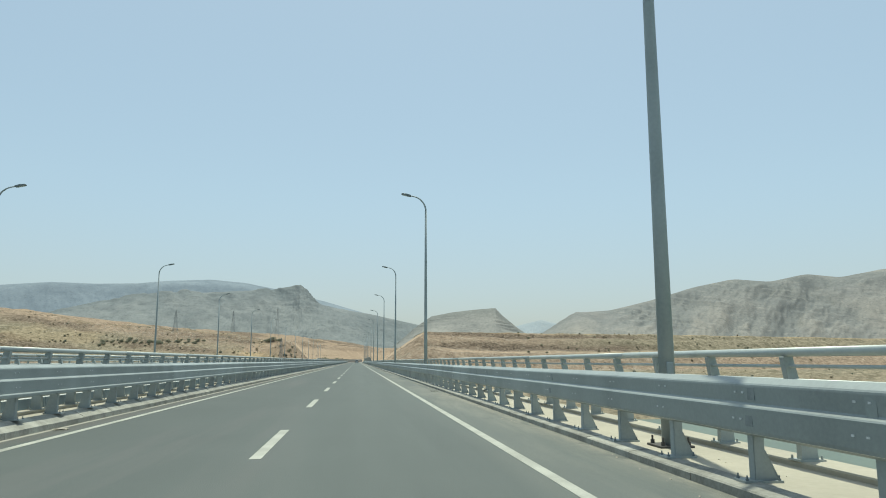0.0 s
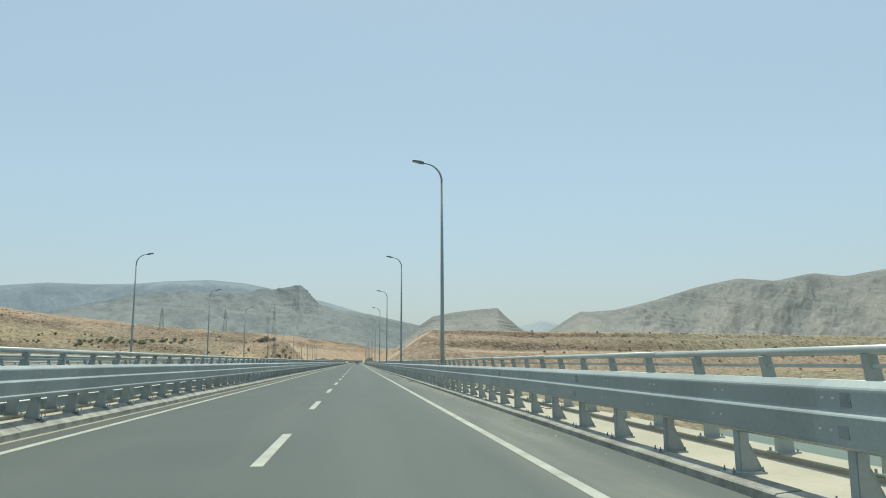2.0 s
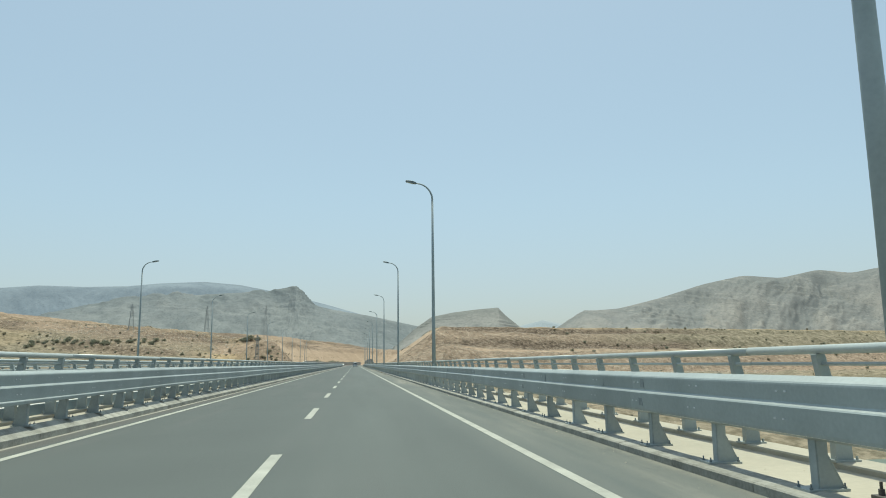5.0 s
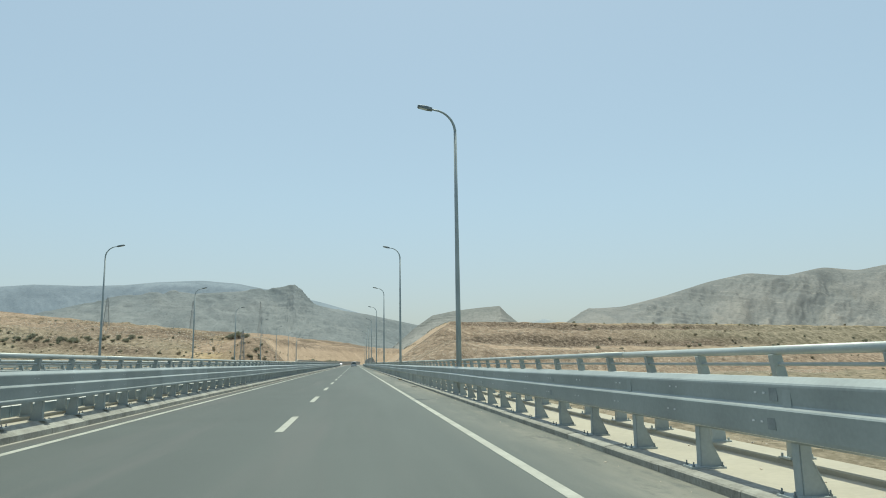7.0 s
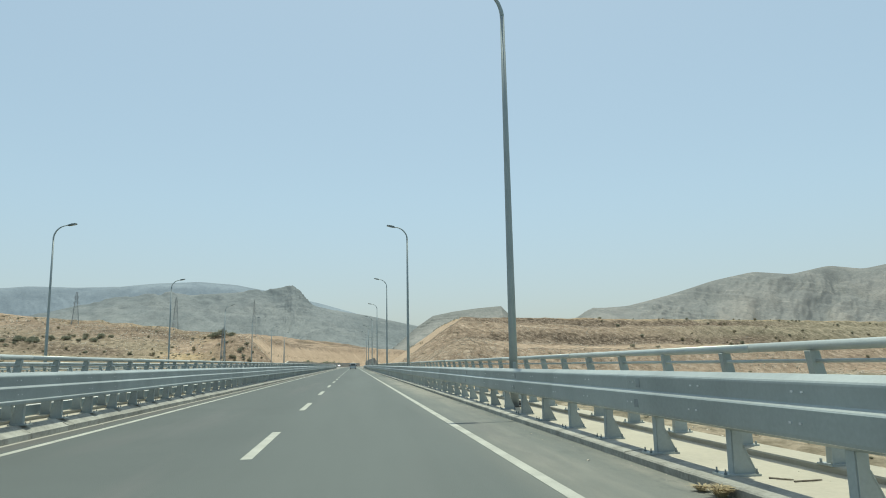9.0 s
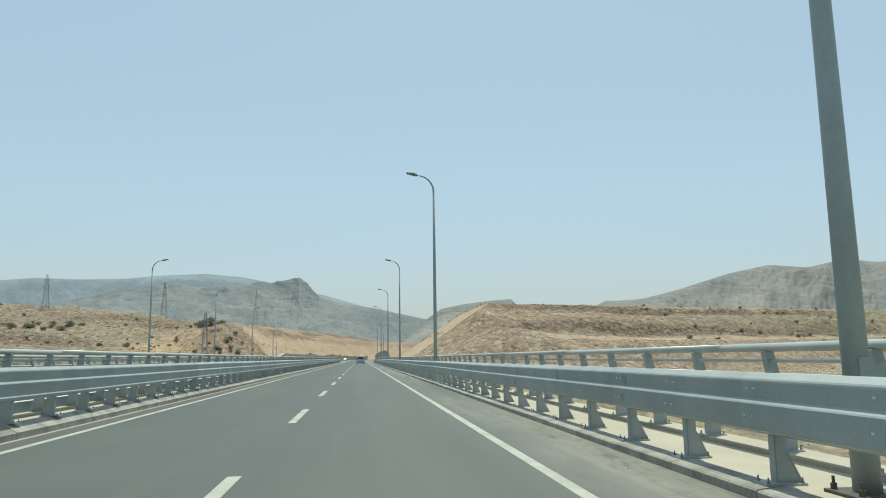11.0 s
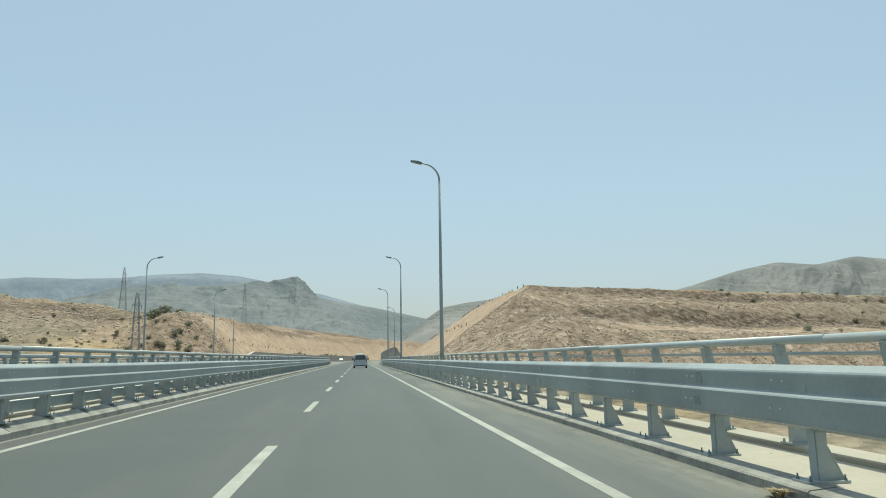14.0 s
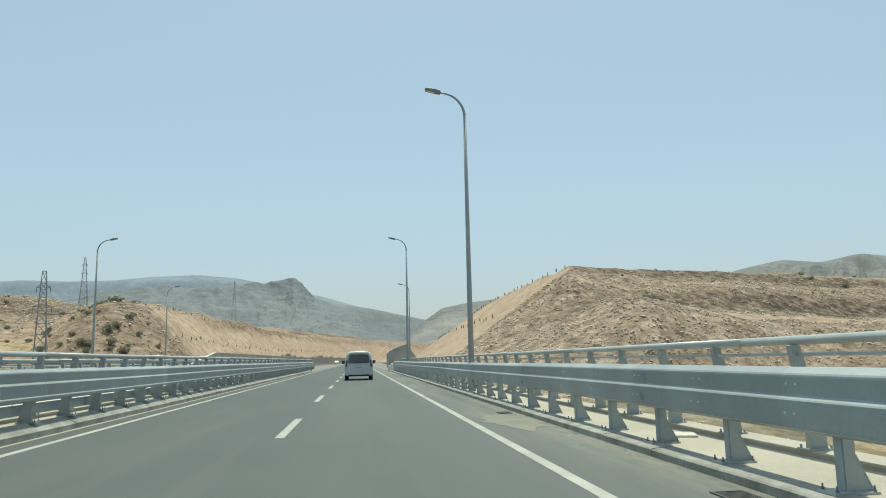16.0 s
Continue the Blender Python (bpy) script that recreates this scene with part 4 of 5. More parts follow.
# ---- street lamps ----
def lamp():
    g = thing("street_lamp", "tall tapered grey steel street lamp with curved arm", "street lamp", group="street lamps along the bridge")
    bm = bmesh.new()
    box(bm, -0.24, 0.24, -0.24, 0.24, 0, 0.03, 0.004)
    part("base_plate", bm, rust_steel, g)
    nut = bmesh.new()
    rod(nut, (0, 0, 0), (0, 0, 0.05), 0.028, n=6)
    rod(nut, (0, 0, 0.04), (0, 0, 0.11), 0.014, n=6)
    nut = mesh_of(nut, "anchor_bolt", rust_steel)
    for sx in (-0.18, 0.18):
        for sy in (-0.18, 0.18):
            part("anchor_bolt", nut, None, g, at=pose(sx, sy, 0.03))
    bm = bmesh.new()
    tube(bm, [(0, 0, 0.03), (0, 0, 3.5), (0, 0, 7.0), (0, 0, 10.85)], [0.115, 0.098, 0.08, 0.062], 16)
    part("column", bm, pole_paint, g, smooth=True)
    bm = bmesh.new()
    box(bm, -0.05, 0.05, -0.123, -0.10, 0.75, 1.15, 0.006)
    part("access_door", bm, pole_paint, g)
    bm = bmesh.new()
    pts, rad = [], []
    for i in range(13):
        a = math.radians(82 * i / 12)
        pts.append((-0.95 * (1 - math.cos(a)), 0, 10.80 + 0.98 * math.sin(a)))
        rad.append(0.060 - 0.022 * i / 12)
    pts.append((pts[-1][0] - 0.25, 0, pts[-1][2] + 0.045))
    rad.append(0.036)
    tube(bm, pts, rad, 10)
    part("arm", bm, pole_paint, g, smooth=True)
    hx, hz = pts[-1][0], pts[-1][2]
    bm = bmesh.new()
    prism(bm, [(x, z + 0.17 * (hx - x)) for x, z in ((hx + 0.10, hz + 0.045), (hx + 0.10, hz - 0.05), (hx - 0.12, hz - 0.06), (hx - 0.50, hz - 0.03), (hx - 0.53, hz + 0.03),
                                                     (hx - 0.48, hz + 0.06), (hx - 0.15, hz + 0.085))], -0.13, 0.13)
    bmesh.ops.bevel(bm, geom=list(bm.edges), offset=0.012, segments=1, affect="EDGES")
    head = part("lamp_head", bm, lamp_grey, g, "dark grey flat lamp head")
    bm = bmesh.new()
    prism(bm, [(x, z + 0.17 * (hx - x)) for x, z in ((hx - 0.14, hz - 0.056), (hx - 0.46, hz - 0.030), (hx - 0.46, hz - 0.042), (hx - 0.14, hz - 0.068))], -0.10, 0.10)
    part("lens", bm, pale_steel, head)
    return g


lamp_one = lamp()
lamp_one.matrix_basis = pose(RIGHT["lamp"], LAMPS[0], RIGHT["top"] - 0.012)
for i, y in enumerate(LAMPS):
    if i:
        copy_thing(lamp_one, pose(RIGHT["lamp"], y, RIGHT["top"] - 0.012))
    copy_thing(lamp_one, pose(-21.9, y, RIGHT["top"] - 0.012, 0, 0, 180))


lamp_one_more = ((7.0, 479.2, 0), (-24.9, 479.2, 180))
for x, y, turn in lamp_one_more:
    copy_thing(lamp_one, pose(x, y, float(land(np.array([x]), np.array([y]))[0][0]) - 0.1, 0, 0, turn))


# ---- van on the road ----
def wheel(parent, x, y, r=0.33, w=0.22):
    bm = bmesh.new()
    rod(bm, (-w / 2, 0, 0), (w / 2, 0, 0), r, n=20)
    wh = part("wheel", bm, tyre_rubber, parent, "black rubber tyre", at=pose(x, y, r))
    bm = bmesh.new()
    for s in (-1, 1):
        rod(bm, (s * (w / 2 - 0.01), 0, 0), (s * (w / 2 + 0.006), 0, 0), r * 0.62, n=16)
    part("rim", bm, pale_steel, wh)


def rounded_outline(pts, r, n=4):
    """The corners of an outline of (x, z) rounded off."""
    out = []
    for i, p in enumerate(pts):
        p, a, c = Vector(p), Vector(pts[i - 1]), Vector(pts[(i + 1) % len(pts)])
        u, v = (a - p).normalized() * r, (c - p).normalized() * r
        for k in range(n + 1):
            t = k / n
            out.append(tuple(p + u * (1 - t) ** 2 + v * t ** 2))
    return out


def van(at):
    g = thing("van", "white passenger van seen from behind, driving in the lane", "van", at=at)
    # half section from sill to roof: half width and height
    half = [(0.80, 0.27), (0.88, 0.33), (0.915, 0.48), (0.93, 0.72), (0.93, 0.96), (0.905, 1.15), (0.865, 1.36), (0.815, 1.56), (0.76, 1.70), (0.68, 1.80),
            (0.54, 1.86), (0.32, 1.89), (0.0, 1.90)]
    # along the length: y, width share, roof height share, sill lift
    rows = [(0.0, 0.90, 0.945, 0.05), (0.025, 0.95, 0.97, 0.02), (0.09, 0.985, 0.985, 0.0), (0.35, 1.0, 1.0, 0.0), (1.6, 1.0, 1.01, 0.0), (2.7, 1.0, 1.0, 0.0),
            (3.2, 0.99, 0.95, 0.0), (3.9, 0.98, 0.66, 0.0), (4.5, 0.94, 0.53, 0.0), (4.8, 0.82, 0.42, 0.06)]
    bm = bmesh.new()
    rings = []
    for y, w, h, lift in rows:
        sect = [(x * w, max(z * h if z > 0.9 * min(1, h * 1.4) else z * min(1.0, h * 1.5), 0.27 + lift)) for x, z in half]
        rings.append([bm.verts.new((x, y, z)) for x, z in sect + [(-x, z) for x, z in reversed(sect[:-1])]])
    n = len(rings[0])
    for p, q in zip(rings, rings[1:]):
        for k in range(n):
            bm.faces.new((p[k], p[(k + 1) % n], q[(k + 1) % n], q[k]))
    bm.faces.new(rings[0][::-1])
    bm.faces.new(rings[-1])
    bmesh.ops.recalc_face_normals(bm, faces=bm.faces)
    body = mesh_of(bm, "body", car_white)
    for p in body.polygons:
        p.use_smooth = len(p.vertices) == 4
    part("body", body, None, g)
    bm = bmesh.new()
    prism(bm, rounded_outline([(-0.72, 1.08), (0.72, 1.08), (0.615, 1.665), (-0.615, 1.665)], 0.13), -0.014, 0.05)
    win = part("rear_window", bm, car_glass, g, "dark tinted rear window")
    bm = bmesh.new()
    box(bm, -0.20, 0.20, -0.022, -0.012, 1.60, 1.625)
    part("brake_lamp", bm, red_plastic, win)
    bm = bmesh.new()
    rod(bm, (-0.28, -0.022, 1.10), (0.22, -0.028, 1.17), 0.012, n=6)
    part("wiper", bm, car_trim, win)
    bm = bmesh.new()
    box(bm, -0.60, 0.60, -0.04, 0.16, 1.755, 1.785, 0.012)
    part("roof_spoiler", bm, car_white, g)
    for s in (-1, 1):
        bm = bmesh.new()
        prism(bm, rounded_outline([(s * 0.745, 0.86), (s * 0.865, 0.84), (s * 0.80, 1.30), (s * 0.725, 1.30)], 0.03, 2), -0.02, 0.16)
        part("tail_light", bm, red_plastic, g, "tall dark red tail light")
        bm = bmesh.new()
        box(bm, 0.96 if s > 0 else -1.16, 1.16 if s > 0 else -0.96, 3.15, 3.27, 1.06, 1.29, 0.04)
        box(bm, 0.88 if s > 0 else -0.98, 0.98 if s > 0 else -0.88, 3.18, 3.24, 1.08, 1.14)
        part("wing_mirror", bm, car_trim, g, "black wing mirror")
        for y0, y1 in ((0.45, 1.30), (1.40, 2.25), (2.35, 3.0)):
            bm = bmesh.new()
            lo, hi = s * 0.915, s * 0.815
            q = [bm.verts.new(c) for c in ((lo, y0, 1.13), (lo, y1, 1.13), (hi, y1, 1.60), (hi, y0, 1.60),
                                           (lo - s * 0.03, y0, 1.13), (lo - s * 0.03, y1, 1.13), (hi - s * 0.03, y1, 1.60), (hi - s * 0.03, y0, 1.60))]
            for f in ((0, 1, 2, 3), (7, 6, 5, 4), (0, 4, 5, 1), (1, 5, 6, 2), (2, 6, 7, 3), (3, 7, 4, 0)):
                bm.faces.new([q[i] for i in f])
            bmesh.ops.recalc_face_normals(bm, faces=bm.faces)
            part("side_window", bm, car_glass, g)
        for y in (0.85, 3.95):
            wheel(g, s * 0.80, y)
    bm = bmesh.new()
    prism(bm, rounded_outline([(-0.88, 0.36), (0.88, 0.36), (0.90, 0.66), (-0.90, 0.66)], 0.07), -0.075, 0.10)
    part("bumper", bm, car_white, g)
    bm = bmesh.new()
    box(bm, -0.66, 0.66, -0.06, 0.05, 0.25, 0.38, 0.02)
    part("bumper_skirt", bm, car_trim, g, "black plastic bumper skirt")
    bm = bmesh.new()
    prism(bm, rounded_outline([(-0.34, 0.74), (0.34, 0.74), (0.36, 0.93), (-0.36, 0.93)], 0.04), -0.012, 0.02)
    part("plate_recess", bm, car_white, g)
    bm = bmesh.new()
    box(bm, -0.26, 0.26, -0.024, -0.008, 0.77, 0.88, 0.006)
    plate = part("number_plate", bm, pale_concrete, g, "plain pale number plate")
    bm = bmesh.new()
    box(bm, -0.20, 0.20, -0.028, -0.022, 0.80, 0.85)
    part("plate_bar", bm, car_grey, plate)
    return g


van(pose(0.05, 428.7, 0.004))


def car(at):
    g = thing("car", "white saloon car on the opposite carriageway", "car", at=at)
    bm = bmesh.new()
    prism(bm, [(-2.1, 0.25), (2.1, 0.25), (2.15, 0.6), (1.9, 0.85), (1.0, 0.95), (0.4, 1.42), (-0.9, 1.45), (-1.6, 1.0), (-2.15, 0.9), (-2.15, 0.4)], -0.85, 0.85)
    bmesh.ops.rotate(bm, verts=bm.verts, cent=(0, 0, 0), matrix=Matrix.Rotation(radians(90), 3, "Z"))
    bmesh.ops.bevel(bm, geom=list(bm.edges), offset=0.06, segments=1, affect="EDGES")
    part("body", bm, car_white, g)
    bm = bmesh.new()
    prism(bm, [(-0.72, 0.98), (0.72, 0.98), (0.62, 1.36), (-0.62, 1.36)], -1.45, -0.75)
    part("windscreen", bm, car_glass, g)
    for x in (-0.75, 0.75):
        for y in (-1.3, 1.3):
            wheel(g, x, y, 0.31, 0.2)
    return g


car(pose(-14.5 + bend(720), 720, 0.004, 0, 0, 180))


# ---- walls at the end of the bridge ----
def end_wall(name, pts, label, base=-1.5, cap_mat=pale_concrete):
    """A retaining wall along pts (x, y, top), 0.5 m thick, with a pale capping."""
    g = thing(name, label, "wall", kind="structure")
    bm, cap = bmesh.new(), bmesh.new()
    for (xa, ya, za), (xb, yb, zb) in zip(pts, pts[1:]):
        d = Vector((xb - xa, yb - ya, 0)).normalized()
        nrm = Vector((-d.y, d.x, 0)) * 0.25
        for target, lo, hi, k in ((bm, None, 0.0, 1.0), (cap, 0.0, 0.12, 1.25)):
            q = []
            for x, y, z in ((xa, ya, za), (xb, yb, zb)):
                for s in (1, -1):
                    for h in ((base if lo is None else z + lo), z + hi):
                        q.append(target.verts.new((x + s * nrm.x * k, y + s * nrm.y * k, h)))
            for f in ((0, 1, 5, 4), (2, 6, 7, 3), (1, 3, 7, 5), (0, 4, 6, 2), (0, 2, 3, 1), (4, 5, 7, 6)):
                target.faces.new([q[i] for i in f])
    for b_ in (bm, cap):
        bmesh.ops.recalc_face_normals(b_, faces=b_.faces)
    part("wall_face", bm, wall_concrete, g)
    part("capping", cap, cap_mat, g, "pale concrete capping")


end_wall("retaining_wall_west", [(-31, 519, 1.0), (-27.5, 526, 3.4), (-25, 600, 3.2), (-24.5 + bend(700), 700, 3.0), (-24 + bend(800), 800, 3.0), (-24 + bend(900), 900, 3.0)],
         "low grey concrete retaining wall at the foot of the cutting")
end_wall("retaining_wall_east", [(5.2, 512, 2.3), (5.6, 512.1, 2.75), (6.3, 512.4, 3.15), (7.2, 512.7, 3.5), (8.2, 512.9, 3.8), (8.8, 513, 3.9)],
         "short grey concrete wing wall with a rounded top", cap_mat=wall_concrete)
end_wall("wing_wall_slope", [(8.9, 513.1, 3.9), (9.6, 513.3, 2.9), (11.2, 513.5, 0.5)], "pale sloping concrete edge beside the wing wall")
g = thing("concrete_block", "cream painted concrete end block beside the barrier's end", "concrete block")
for k, (dx, h) in enumerate(((0.0, 0.85), (0.9, 0.7), (-0.1, 0.6))):
    bm = bmesh.new()
    box(bm, 3.75 + dx, 4.45 + dx, 464 + 2.2 * k, 465.8 + 2.2 * k, -0.3, h, 0.06)
    part("block", bm, pale_concrete, g)
g = thing("delineator_post", "black and yellow striped marker post at the barrier's end", "marker post", at=pose(-6.6, 487, -0.3))
for k in range(6):
    bm = bmesh.new()
    box(bm, -0.09, 0.09, -0.05, 0.05, 0.3 * k, 0.3 * (k + 1), 0.005)
    part("band", bm, yellow_paint if k % 2 else car_trim, g)


# ---- pylons ----
def pylon(x, y, tall, spread, label):
    z0 = float(land(np.array([float(x)]), np.array([float(y)]))[0][0])
    g = thing("pylon", label, "pylon", at=pose(x, y, z0 - 0.3, 0, 0, 25), group="power line pylons")
    neck = tall * 0.9
    def half(z):
        return spread + (0.42 - spread) * min(z / neck, 1)
    corners = ((-1, -1), (1, -1), (1, 1), (-1, 1))
    for cx, cy in corners:
        bm = bmesh.new()
        rod(bm, (cx * spread, cy * spread, 0), (cx * 0.42, cy * 0.42, neck), 0.10, 0.07, 5)
        rod(bm, (cx * 0.42, cy * 0.42, neck), (cx * 0.28, cy * 0.28, tall), 0.07, 0.05, 5)
        part("leg", bm, pylon_steel, g)
    levels = [neck * f for f in (0, 0.15, 0.29, 0.42, 0.53, 0.63, 0.72, 0.80, 0.87, 0.94, 1.0)] + [tall]
    bm = bmesh.new()
    for za, zb in zip(levels, levels[1:]):
        ha, hb = half(za), (0.28 if zb == tall else half(zb))
        for k in range(4):
            (ax, ay), (bx, by) = corners[k], corners[(k + 1) % 4]
            rod(bm, (ax * ha, ay * ha, za), (bx * hb, by * hb, zb), 0.04, n=4)
            rod(bm, (bx * ha, by * ha, za), (ax * hb, ay * hb, zb), 0.04, n=4)
            rod(bm, (ax * hb, ay * hb, zb), (bx * hb, by * hb, zb), 0.04, n=4)
    tagged(part("bracing", bm, pylon_steel, g), kind="stuff")
    for z, arm in ((tall * 0.70, 1.35), (tall * 0.86, 1.0)):
        bm = bmesh.new()
        for s in (-1, 1):
            for yy in (-0.4, 0.4):
                rod(bm, (s * 0.4, yy, z), (s * arm, 0, z + 0.15), 0.06, n=4)
                rod(bm, (s * 0.4, yy, z + 0.5), (s * arm, 0, z + 0.15), 0.05, n=4)
        part("cross_arm", bm, pylon_steel, g)
        for s in (-1, 1):
            bm = bmesh.new()
            for q in range(4):
                rod(bm, (s * arm, 0, z + 0.05 - 0.22 * q), (s * arm, 0, z - 0.1 - 0.22 * q), 0.10, 0.06, 6)
            part("insulator", bm, lamp_grey, g)


def to_top(x, y, top):
    return top - float(land(np.array([float(x)]), np.array([float(y)]))[0][0]) + 0.3


for x, y, top, spread, label in ((-117.5, 706.7, 48.5, 1.9, "tall grey lattice power pylon on the hill"),
                                 (-51.5, 506.2, 17.1, 1.15, "grey lattice power pylon on the slope beside the road"),
                                 (-149.5, 620.0, 43.2, 1.8, "grey lattice power pylon standing on the near slope"),
                                 (-117.0, 1086.0, 80.0, 3.0, "distant lattice power pylon behind the ridge")):
    pylon(x, y, to_top(x, y, top), spread, label)


# ---- shrubs, saplings and rubble ----
def clump_mesh(name, seed, count, size, tall, leaf, mats):
    """A bush: short crooked limbs and a crown of many small tilted leaf clumps."""
    rng = random.Random(seed)
    bm = bmesh.new()
    for _ in range(5):
        a = rng.uniform(0, 6.28)
        rod(bm, (0, 0, -0.2), (math.cos(a) * size * 0.45, math.sin(a) * size * 0.45, tall * rng.uniform(0.4, 0.7)), 0.05 * size, 0.02 * size, 5, 1)
    lumps = [(rng.uniform(-0.5, 0.5) * size, rng.uniform(-0.5, 0.5) * size, rng.uniform(0.35, 0.75) * tall, rng.uniform(0.3, 0.5) * size) for _ in range(7)]
    for _ in range(count):
        lx, ly, lz, lr = rng.choice(lumps)
        d = Vector((rng.gauss(0, 1), rng.gauss(0, 1), rng.gauss(0, 0.8))).normalized() * lr * rng.uniform(0.55, 1.05)
        c = Vector((lx, ly, lz)) + d
        c.z = max(c.z, 0.02)
        s = leaf * rng.uniform(0.6, 1.3)
        u = Vector((rng.gauss(0, 1), rng.gauss(0, 1), rng.gauss(0, 1))).normalized()
        v = u.orthogonal().normalized() * s
        w = u.cross(v) * 0.8
        bm.faces.new([bm.verts.new(c + q) for q in (v, w, -v * 0.9, -w)])
    return mesh_of(bm, name, *mats)


def ground_z(x, y):
    return float(land(np.array([float(x)]), np.array([float(y)]))[0][0])


bushes = [clump_mesh("crown", 100 + k, 380, 1.05, 0.95, 0.095, (foliage if k % 2 else dry_foliage, bark)) for k in range(4)]


def bush(x, y, size, k, label="dark dusty green shrub on the dry slope"):
    g = thing("shrub", label, "shrub", at=pose(x, y, ground_z(x, y) - 0.05, 0, 0, 77 * k) @ Matrix.Diagonal((size, size, size, 1)), group="shrubs on the slopes")
    part("crown", bushes[k % 4], None, g)


rng = random.Random(5)
bush(-66.3, 590.3, 3.6, 1, "large dark green bush at the top of the cutting")
bush(-63.0, 593.0, 2.2, 3)
bush(-69.5, 589.0, 3.0, 1)
bush(-61.0, 588.5, 2.6, 1)
bush(-72.0, 591.0, 2.4, 3)
for k in range(46):
    u = k / 45 + rng.uniform(-0.03, 0.03)
    bush(-184 + 64 * u, 554 + 24 * u + rng.gauss(0, 4), rng.uniform(0.9, 2.4), 1 + 2 * (k % 2), "dark green shrub in a row along the hollow")
for k in range(50):
    bush(rng.uniform(-230, -70), rng.uniform(500, 575), rng.uniform(0.6, 1.7), k)
for k in range(60):
    bush(rng.uniform(-260, -70), rng.uniform(490, 640), rng.uniform(0.5, 1.4), k)
for k in range(26):
    bush(rng.uniform(-120, -40), rng.uniform(470, 560), rng.uniform(0.6, 1.6), k + 1)
for k in range(18):
    bush(rng.uniform(-50, -30), rng.uniform(478, 512), rng.uniform(0.7, 1.5), k, "grey-green shrub at the foot of the slope")
for k in range(40):
    bush(rng.uniform(60, 420), rng.uniform(300, 520), rng.uniform(0.6, 1.5), k)
for k in range(80):
    x = rng.uniform(120, 420)
    bush(x, 556 + 0.33 * (x - 53) - rng.uniform(0, 70), rng.uniform(0.6, 1.7), k + 2)


for k in range(20):
    y = rng.uniform(586, 616) if k < 7 else rng.uniform(700, 860)
    bush(rng.uniform(-33, -30) + bend(y), y, rng.uniform(3.4, 4.4) if k < 7 else rng.uniform(4.4, 6.0), 1 + 2 * (k % 2), "green shrub above the retaining wall")
for k in range(34):
    bush(rng.uniform(-60, -34), rng.uniform(486, 540), rng.uniform(0.5, 1.3), k, "grey-green shrub on the eroded knoll")


for cx, cy, n, spread in ((-53, 523, 6, 3.2), (-48, 530, 3, 1.6), (-40, 521, 6, 2.2)):
    for k in range(n):
        bush(cx + rng.gauss(0, spread), cy + rng.gauss(0, 2.0), rng.uniform(0.8, 1.6), k, "grey-green shrub in a hollow of the eroded knoll")


def tree(x, y, size, k):
    g = thing("tree", "distant dark green tree in the valley", "tree", at=pose(x, y, ground_z(x, y) - 0.2, 0, 0, 53 * k) @ Matrix.Diagonal((size, size, size, 1)), group="valley trees")
    bm = bmesh.new()
    rod(bm, (0, 0, 0), (0.04, 0.02, 0.55), 0.05, 0.03, 6)
    for a in range(4):
        rod(bm, (0.03, 0.01, 0.35), (0.3 * math.cos(a * 1.6 + k), 0.3 * math.sin(a * 1.6 + k), 0.72), 0.025, 0.01, 5)
    part("trunk", bm, bark, g)
    part("crown", bushes[1 + 2 * (k % 2)], None, g, at=pose(0, 0, 0.25) @ Matrix.Diagonal((0.6, 0.6, 0.75, 1)))


for k in range(16):
    y = 1000 + 22 * k
    tree(20 + bend(y) + rng.uniform(-12, 30), y, rng.uniform(4.5, 8), k)


def sapling_mesh(seed):
    rng = random.Random(seed)
    bm = bmesh.new()
    rod(bm, (0, 0, -0.2), (0, 0, 1.5), 0.035, 0.015, 5, 1)
    for _ in range(150):
        h = rng.random() ** 0.8
        r = 0.32 * (1 - h) + 0.05
        a = rng.uniform(0, 6.28)
        c = Vector((math.cos(a) * r * rng.uniform(0.3, 1), math.sin(a) * r * rng.uniform(0.3, 1), 0.35 + 1.35 * h))
        u = Vector((rng.gauss(0, 1), rng.gauss(0, 1), rng.gauss(0, 1))).normalized()
        v = u.orthogonal().normalized() * 0.09
        w = u.cross(v)
        bm.faces.new([bm.verts.new(c + q) for q in (v, w, -v, -w)])
    return mesh_of(bm, "crown", foliage if seed else dry_foliage, bark)


saplings = [sapling_mesh(k) for k in range(3)]


def sapling(x, y, size, k):
    g = thing("sapling", "young conifer planted in a row on the cutting", "sapling",
              at=pose(x, y, ground_z(x, y) - 0.05, 0, 0, 61 * k) @ Matrix.Diagonal((size, size, size, 1)), group="planted saplings")
    part("crown", saplings[k % 3], None, g)


for k in range(46):
    y = 556 + 6.5 * k + rng.uniform(-1.5, 1.5)
    sapling(51.5 + bend(y) + rng.uniform(-0.6, 0.6), y, rng.uniform(0.4, 0.78), k)
for k in range(30):
    y = 560 + 8 * k + rng.uniform(-2, 2)
    sapling(34 + bend(y) + rng.uniform(-0.8, 0.8), y, rng.uniform(0.45, 0.8), k)
for row, (x, n) in enumerate(((-49.5, 44), (-40.5, 44))):
    for k in range(n):
        y = 556 + 8.0 * k + rng.uniform(-2.5, 2.5)
        sapling(x + bend(y) + rng.uniform(-0.8, 0.8), y, rng.uniform(0.38, 0.7), k + row)


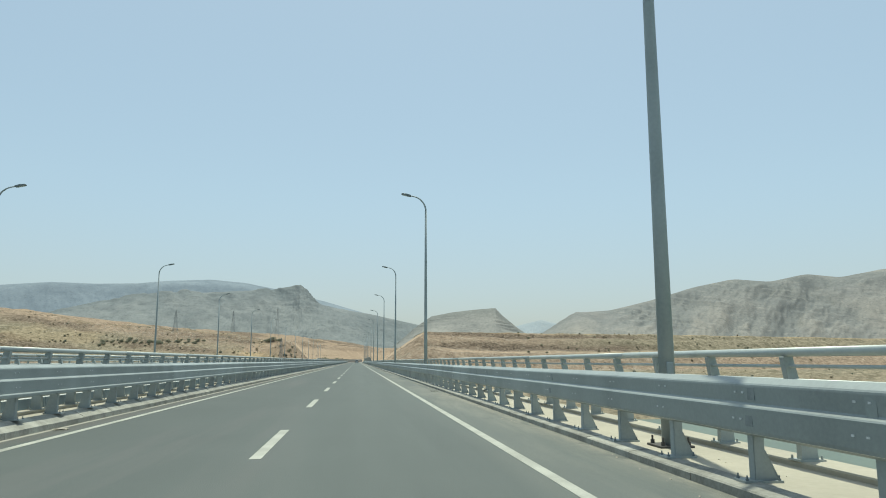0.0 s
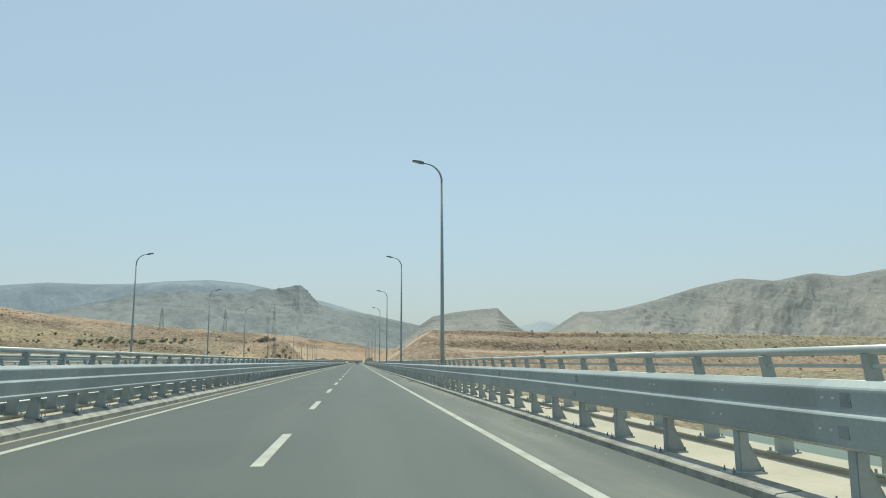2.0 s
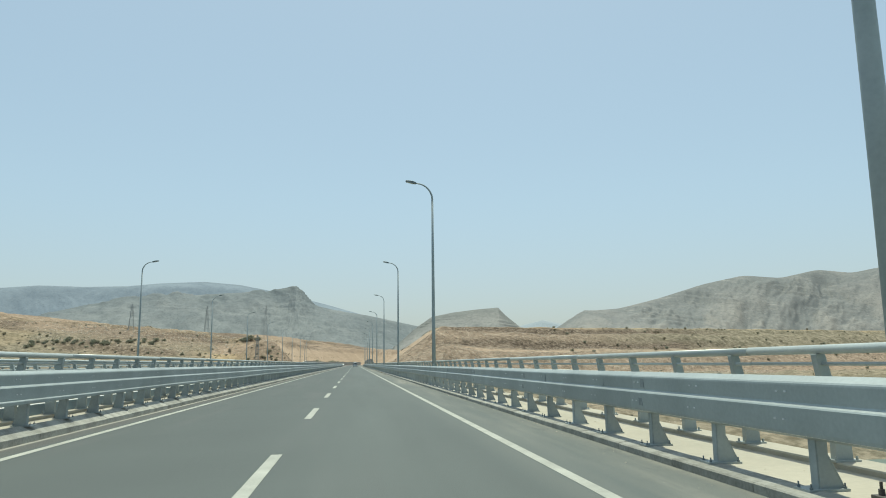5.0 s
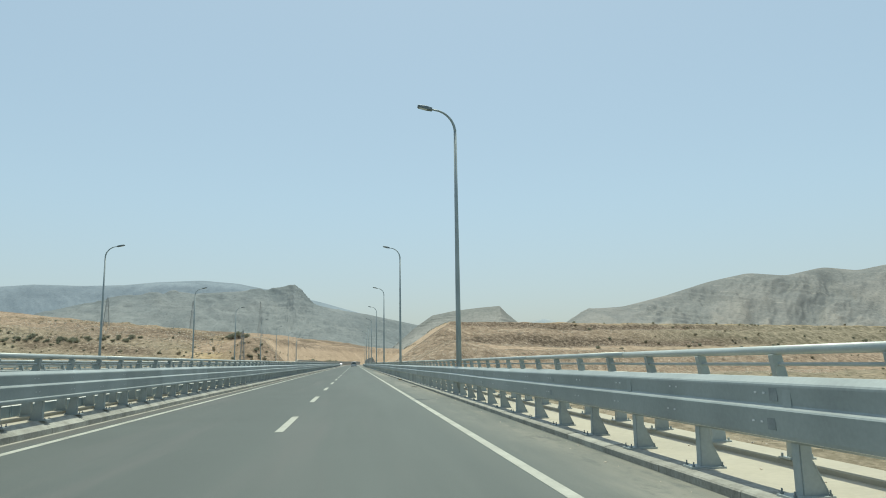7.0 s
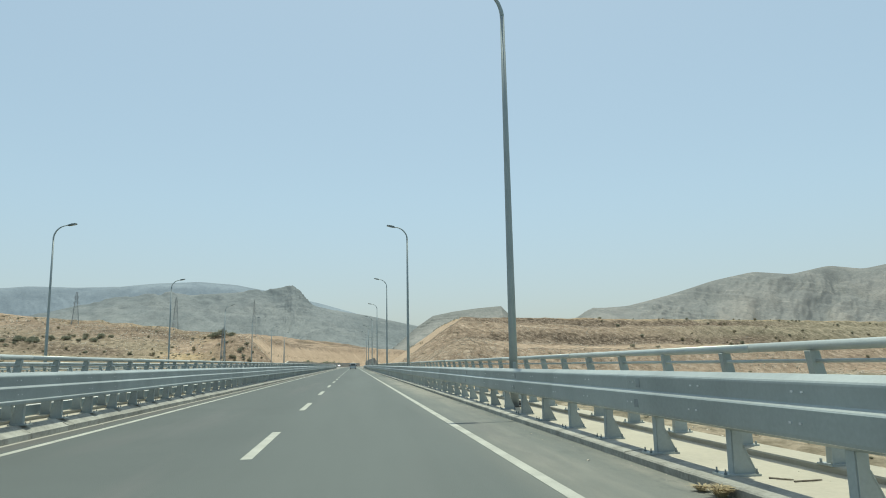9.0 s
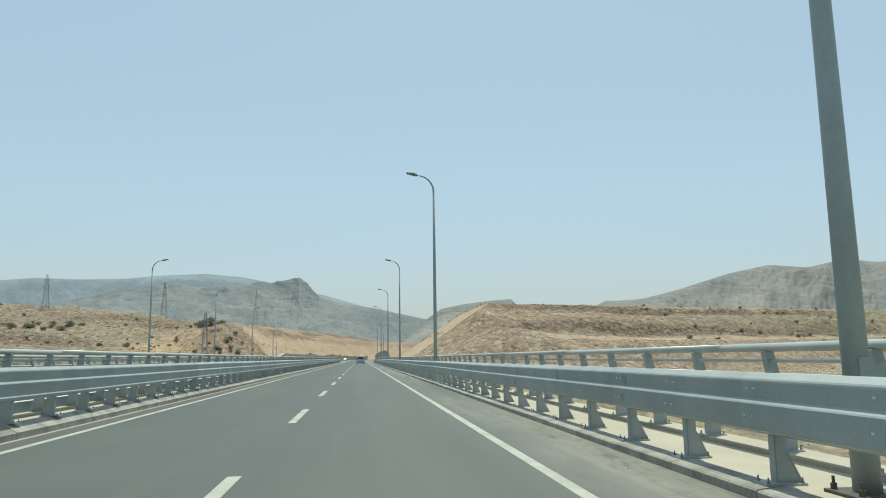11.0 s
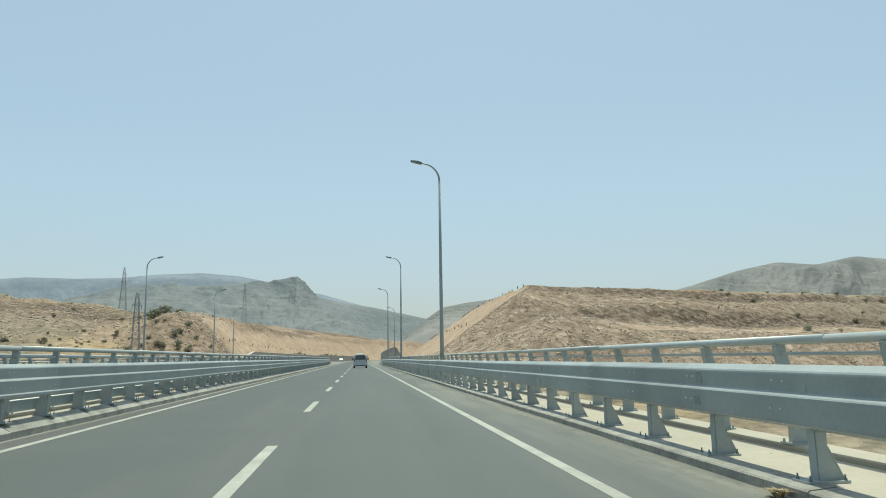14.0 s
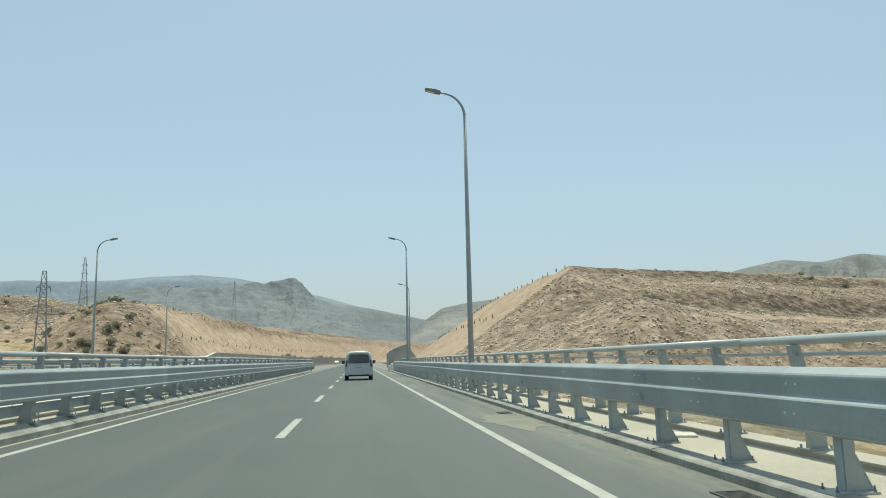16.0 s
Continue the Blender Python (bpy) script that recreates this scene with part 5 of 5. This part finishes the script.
def rubble(name, count, xr, yr, sizes, seed, label, keep, mat=rock, flat=None):
    """Angular stones strewn over a stretch of the slope."""
    rg = np.random.default_rng(seed)
    x, y = rg.uniform(*xr, count), rg.uniform(*yr, count)
    z, graded, stony, grass, umber, scrub = land(x, y)
    z = z if flat is None else z * 0 + flat
    stony = stony * (1 - 0.7 * umber) * (1 - 0.7 * scrub)
    ok = keep(x, y, z, graded, stony) > rg.uniform(0, 1, count)
    x, y, z = x[ok], y[ok], z[ok]
    n = len(x)
    s = sizes[0] * (sizes[1] / sizes[0]) ** (rg.random(n) ** 2.2)
    shape = np.array([(1, 0, 0), (-1, 0, 0), (0, 1, 0), (0, -1, 0), (0, 0, 1), (0, 0, -1)], float)
    tri = np.array([(0, 2, 4), (2, 1, 4), (1, 3, 4), (3, 0, 4), (2, 0, 5), (1, 2, 5), (3, 1, 5), (0, 3, 5)])
    q = rg.normal(size=(n, 4))
    q /= np.linalg.norm(q, axis=1, keepdims=True)
    w, a, b, c = q.T
    R = np.stack([1 - 2 * (b * b + c * c), 2 * (a * b - c * w), 2 * (a * c + b * w), 2 * (a * b + c * w), 1 - 2 * (a * a + c * c), 2 * (b * c - a * w),
                  2 * (a * c - b * w), 2 * (b * c + a * w), 1 - 2 * (a * a + b * b)], -1).reshape(n, 3, 3)
    pts = shape[None] * np.array([1, 1, 1.0]) * rg.uniform(0.5, 1.2, (n, 6, 1)) * s[:, None, None]
    pts = np.einsum("nij,nkj->nki", R, pts) * np.array([1, 1, 0.6]) + np.stack([x, y, z + 0.08 * s], -1)[:, None, :]
    faces = (tri[None] + 6 * np.arange(n)[:, None, None]).reshape(-1, 3)
    me = bpy.data.meshes.new(name)
    me.from_pydata(pts.reshape(-1, 3).tolist(), [], faces.tolist())
    me.materials.append(mat)
    return tagged(new(name, me), label, "rocks", kind="stuff")


rubble("rubble", 105000, (14, 260), (468, 640), (0.10, 0.46), 3, "loose brown rubble and boulders on the hillside",
       lambda x, y, z, g, s: np.clip(s, 0, 1) * (g < 0.3))
rubble("rubble", 14000, (-230, -30), (430, 660), (0.13, 0.62), 4, "scattered pale stones on the dry hillside", lambda x, y, z, g, s: np.clip(0.2 + s, 0, 1) * (g < 0.3), pale_stone)
rubble("rubble", 9000, (-190, -72), (560, 670), (0.16, 0.7), 21, "pale stones on the brown crest of the hill", lambda x, y, z, g, s: 0.7 * (g < 0.3) + 0 * x, pale_stone)
rubble("rubble", 9000, (6, 220), (280, 480), (0.10, 0.5), 6, "scattered stones on the river bank", lambda x, y, z, g, s: 0.6 + 0 * x, pale_stone)
rubble("rubble", 26000, (14, 240), (468, 640), (0.12, 0.52), 9, "pale broken limestone among the rubble of the hillside",
       lambda x, y, z, g, s: np.clip(s, 0, 1) * (g < 0.3), pale_stone)
rubble("rubble", 30000, (14, 220), (462, 548), (0.10, 0.40), 10, "pale pebbles and broken stone at the foot of the hillside",
       lambda x, y, z, g, s: 0.8 * smooth((8.0 - z) / 4) * (g < 0.3), pale_stone)
rubble("rubble", 2400, (-64, -32), (478, 552), (0.12, 0.5), 12, "grey-brown boulders on the eroded knoll", lambda x, y, z, g, s: 0.8 * (g < 0.3) + 0 * x)
rubble("loose_gravel", 2600, (2.9, 3.58), (-20, 466), (0.006, 0.03), 15, "loose gravel and grit swept against the kerb",
       lambda x, y, z, g, s: np.clip((x - 2.8) / 0.8, 0, 1) ** 2, pale_stone, 0.001)
rubble("loose_gravel", 900, (-5.79, -5.4), (-20, 466), (0.006, 0.025), 16, "loose gravel in the gutter of the inner kerb",
       lambda x, y, z, g, s: np.clip((-5.4 - x) / 0.55, 0, 1) ** 2, pale_stone, 0.001)
rubble("loose_gravel", 700, (3.95, 4.8), (-20, 462), (0.006, 0.03), 17, "grit and stone chips lying on the verge", lambda x, y, z, g, s: 0.7 + 0 * x, pale_stone, RIGHT["top"] - 0.012)
rubble("low_scrub", 6500, (-330, -62), (470, 690), (0.22, 0.85), 23, "low grey-brown scrub dotting the dry hills", lambda x, y, z, g, s: (0.35 + 0.5 * (waves(x, y, 55, 31, 3) > 0)) * (g < 0.3), dry_foliage)
rubble("low_scrub", 6000, (60, 430), (290, 640), (0.20, 0.75), 24, "low grey-brown scrub dotting the river flat and terrace", lambda x, y, z, g, s: (0.35 + 0.5 * (waves(x, y, 55, 32, 3) > 0)) * (g < 0.3), dry_foliage)
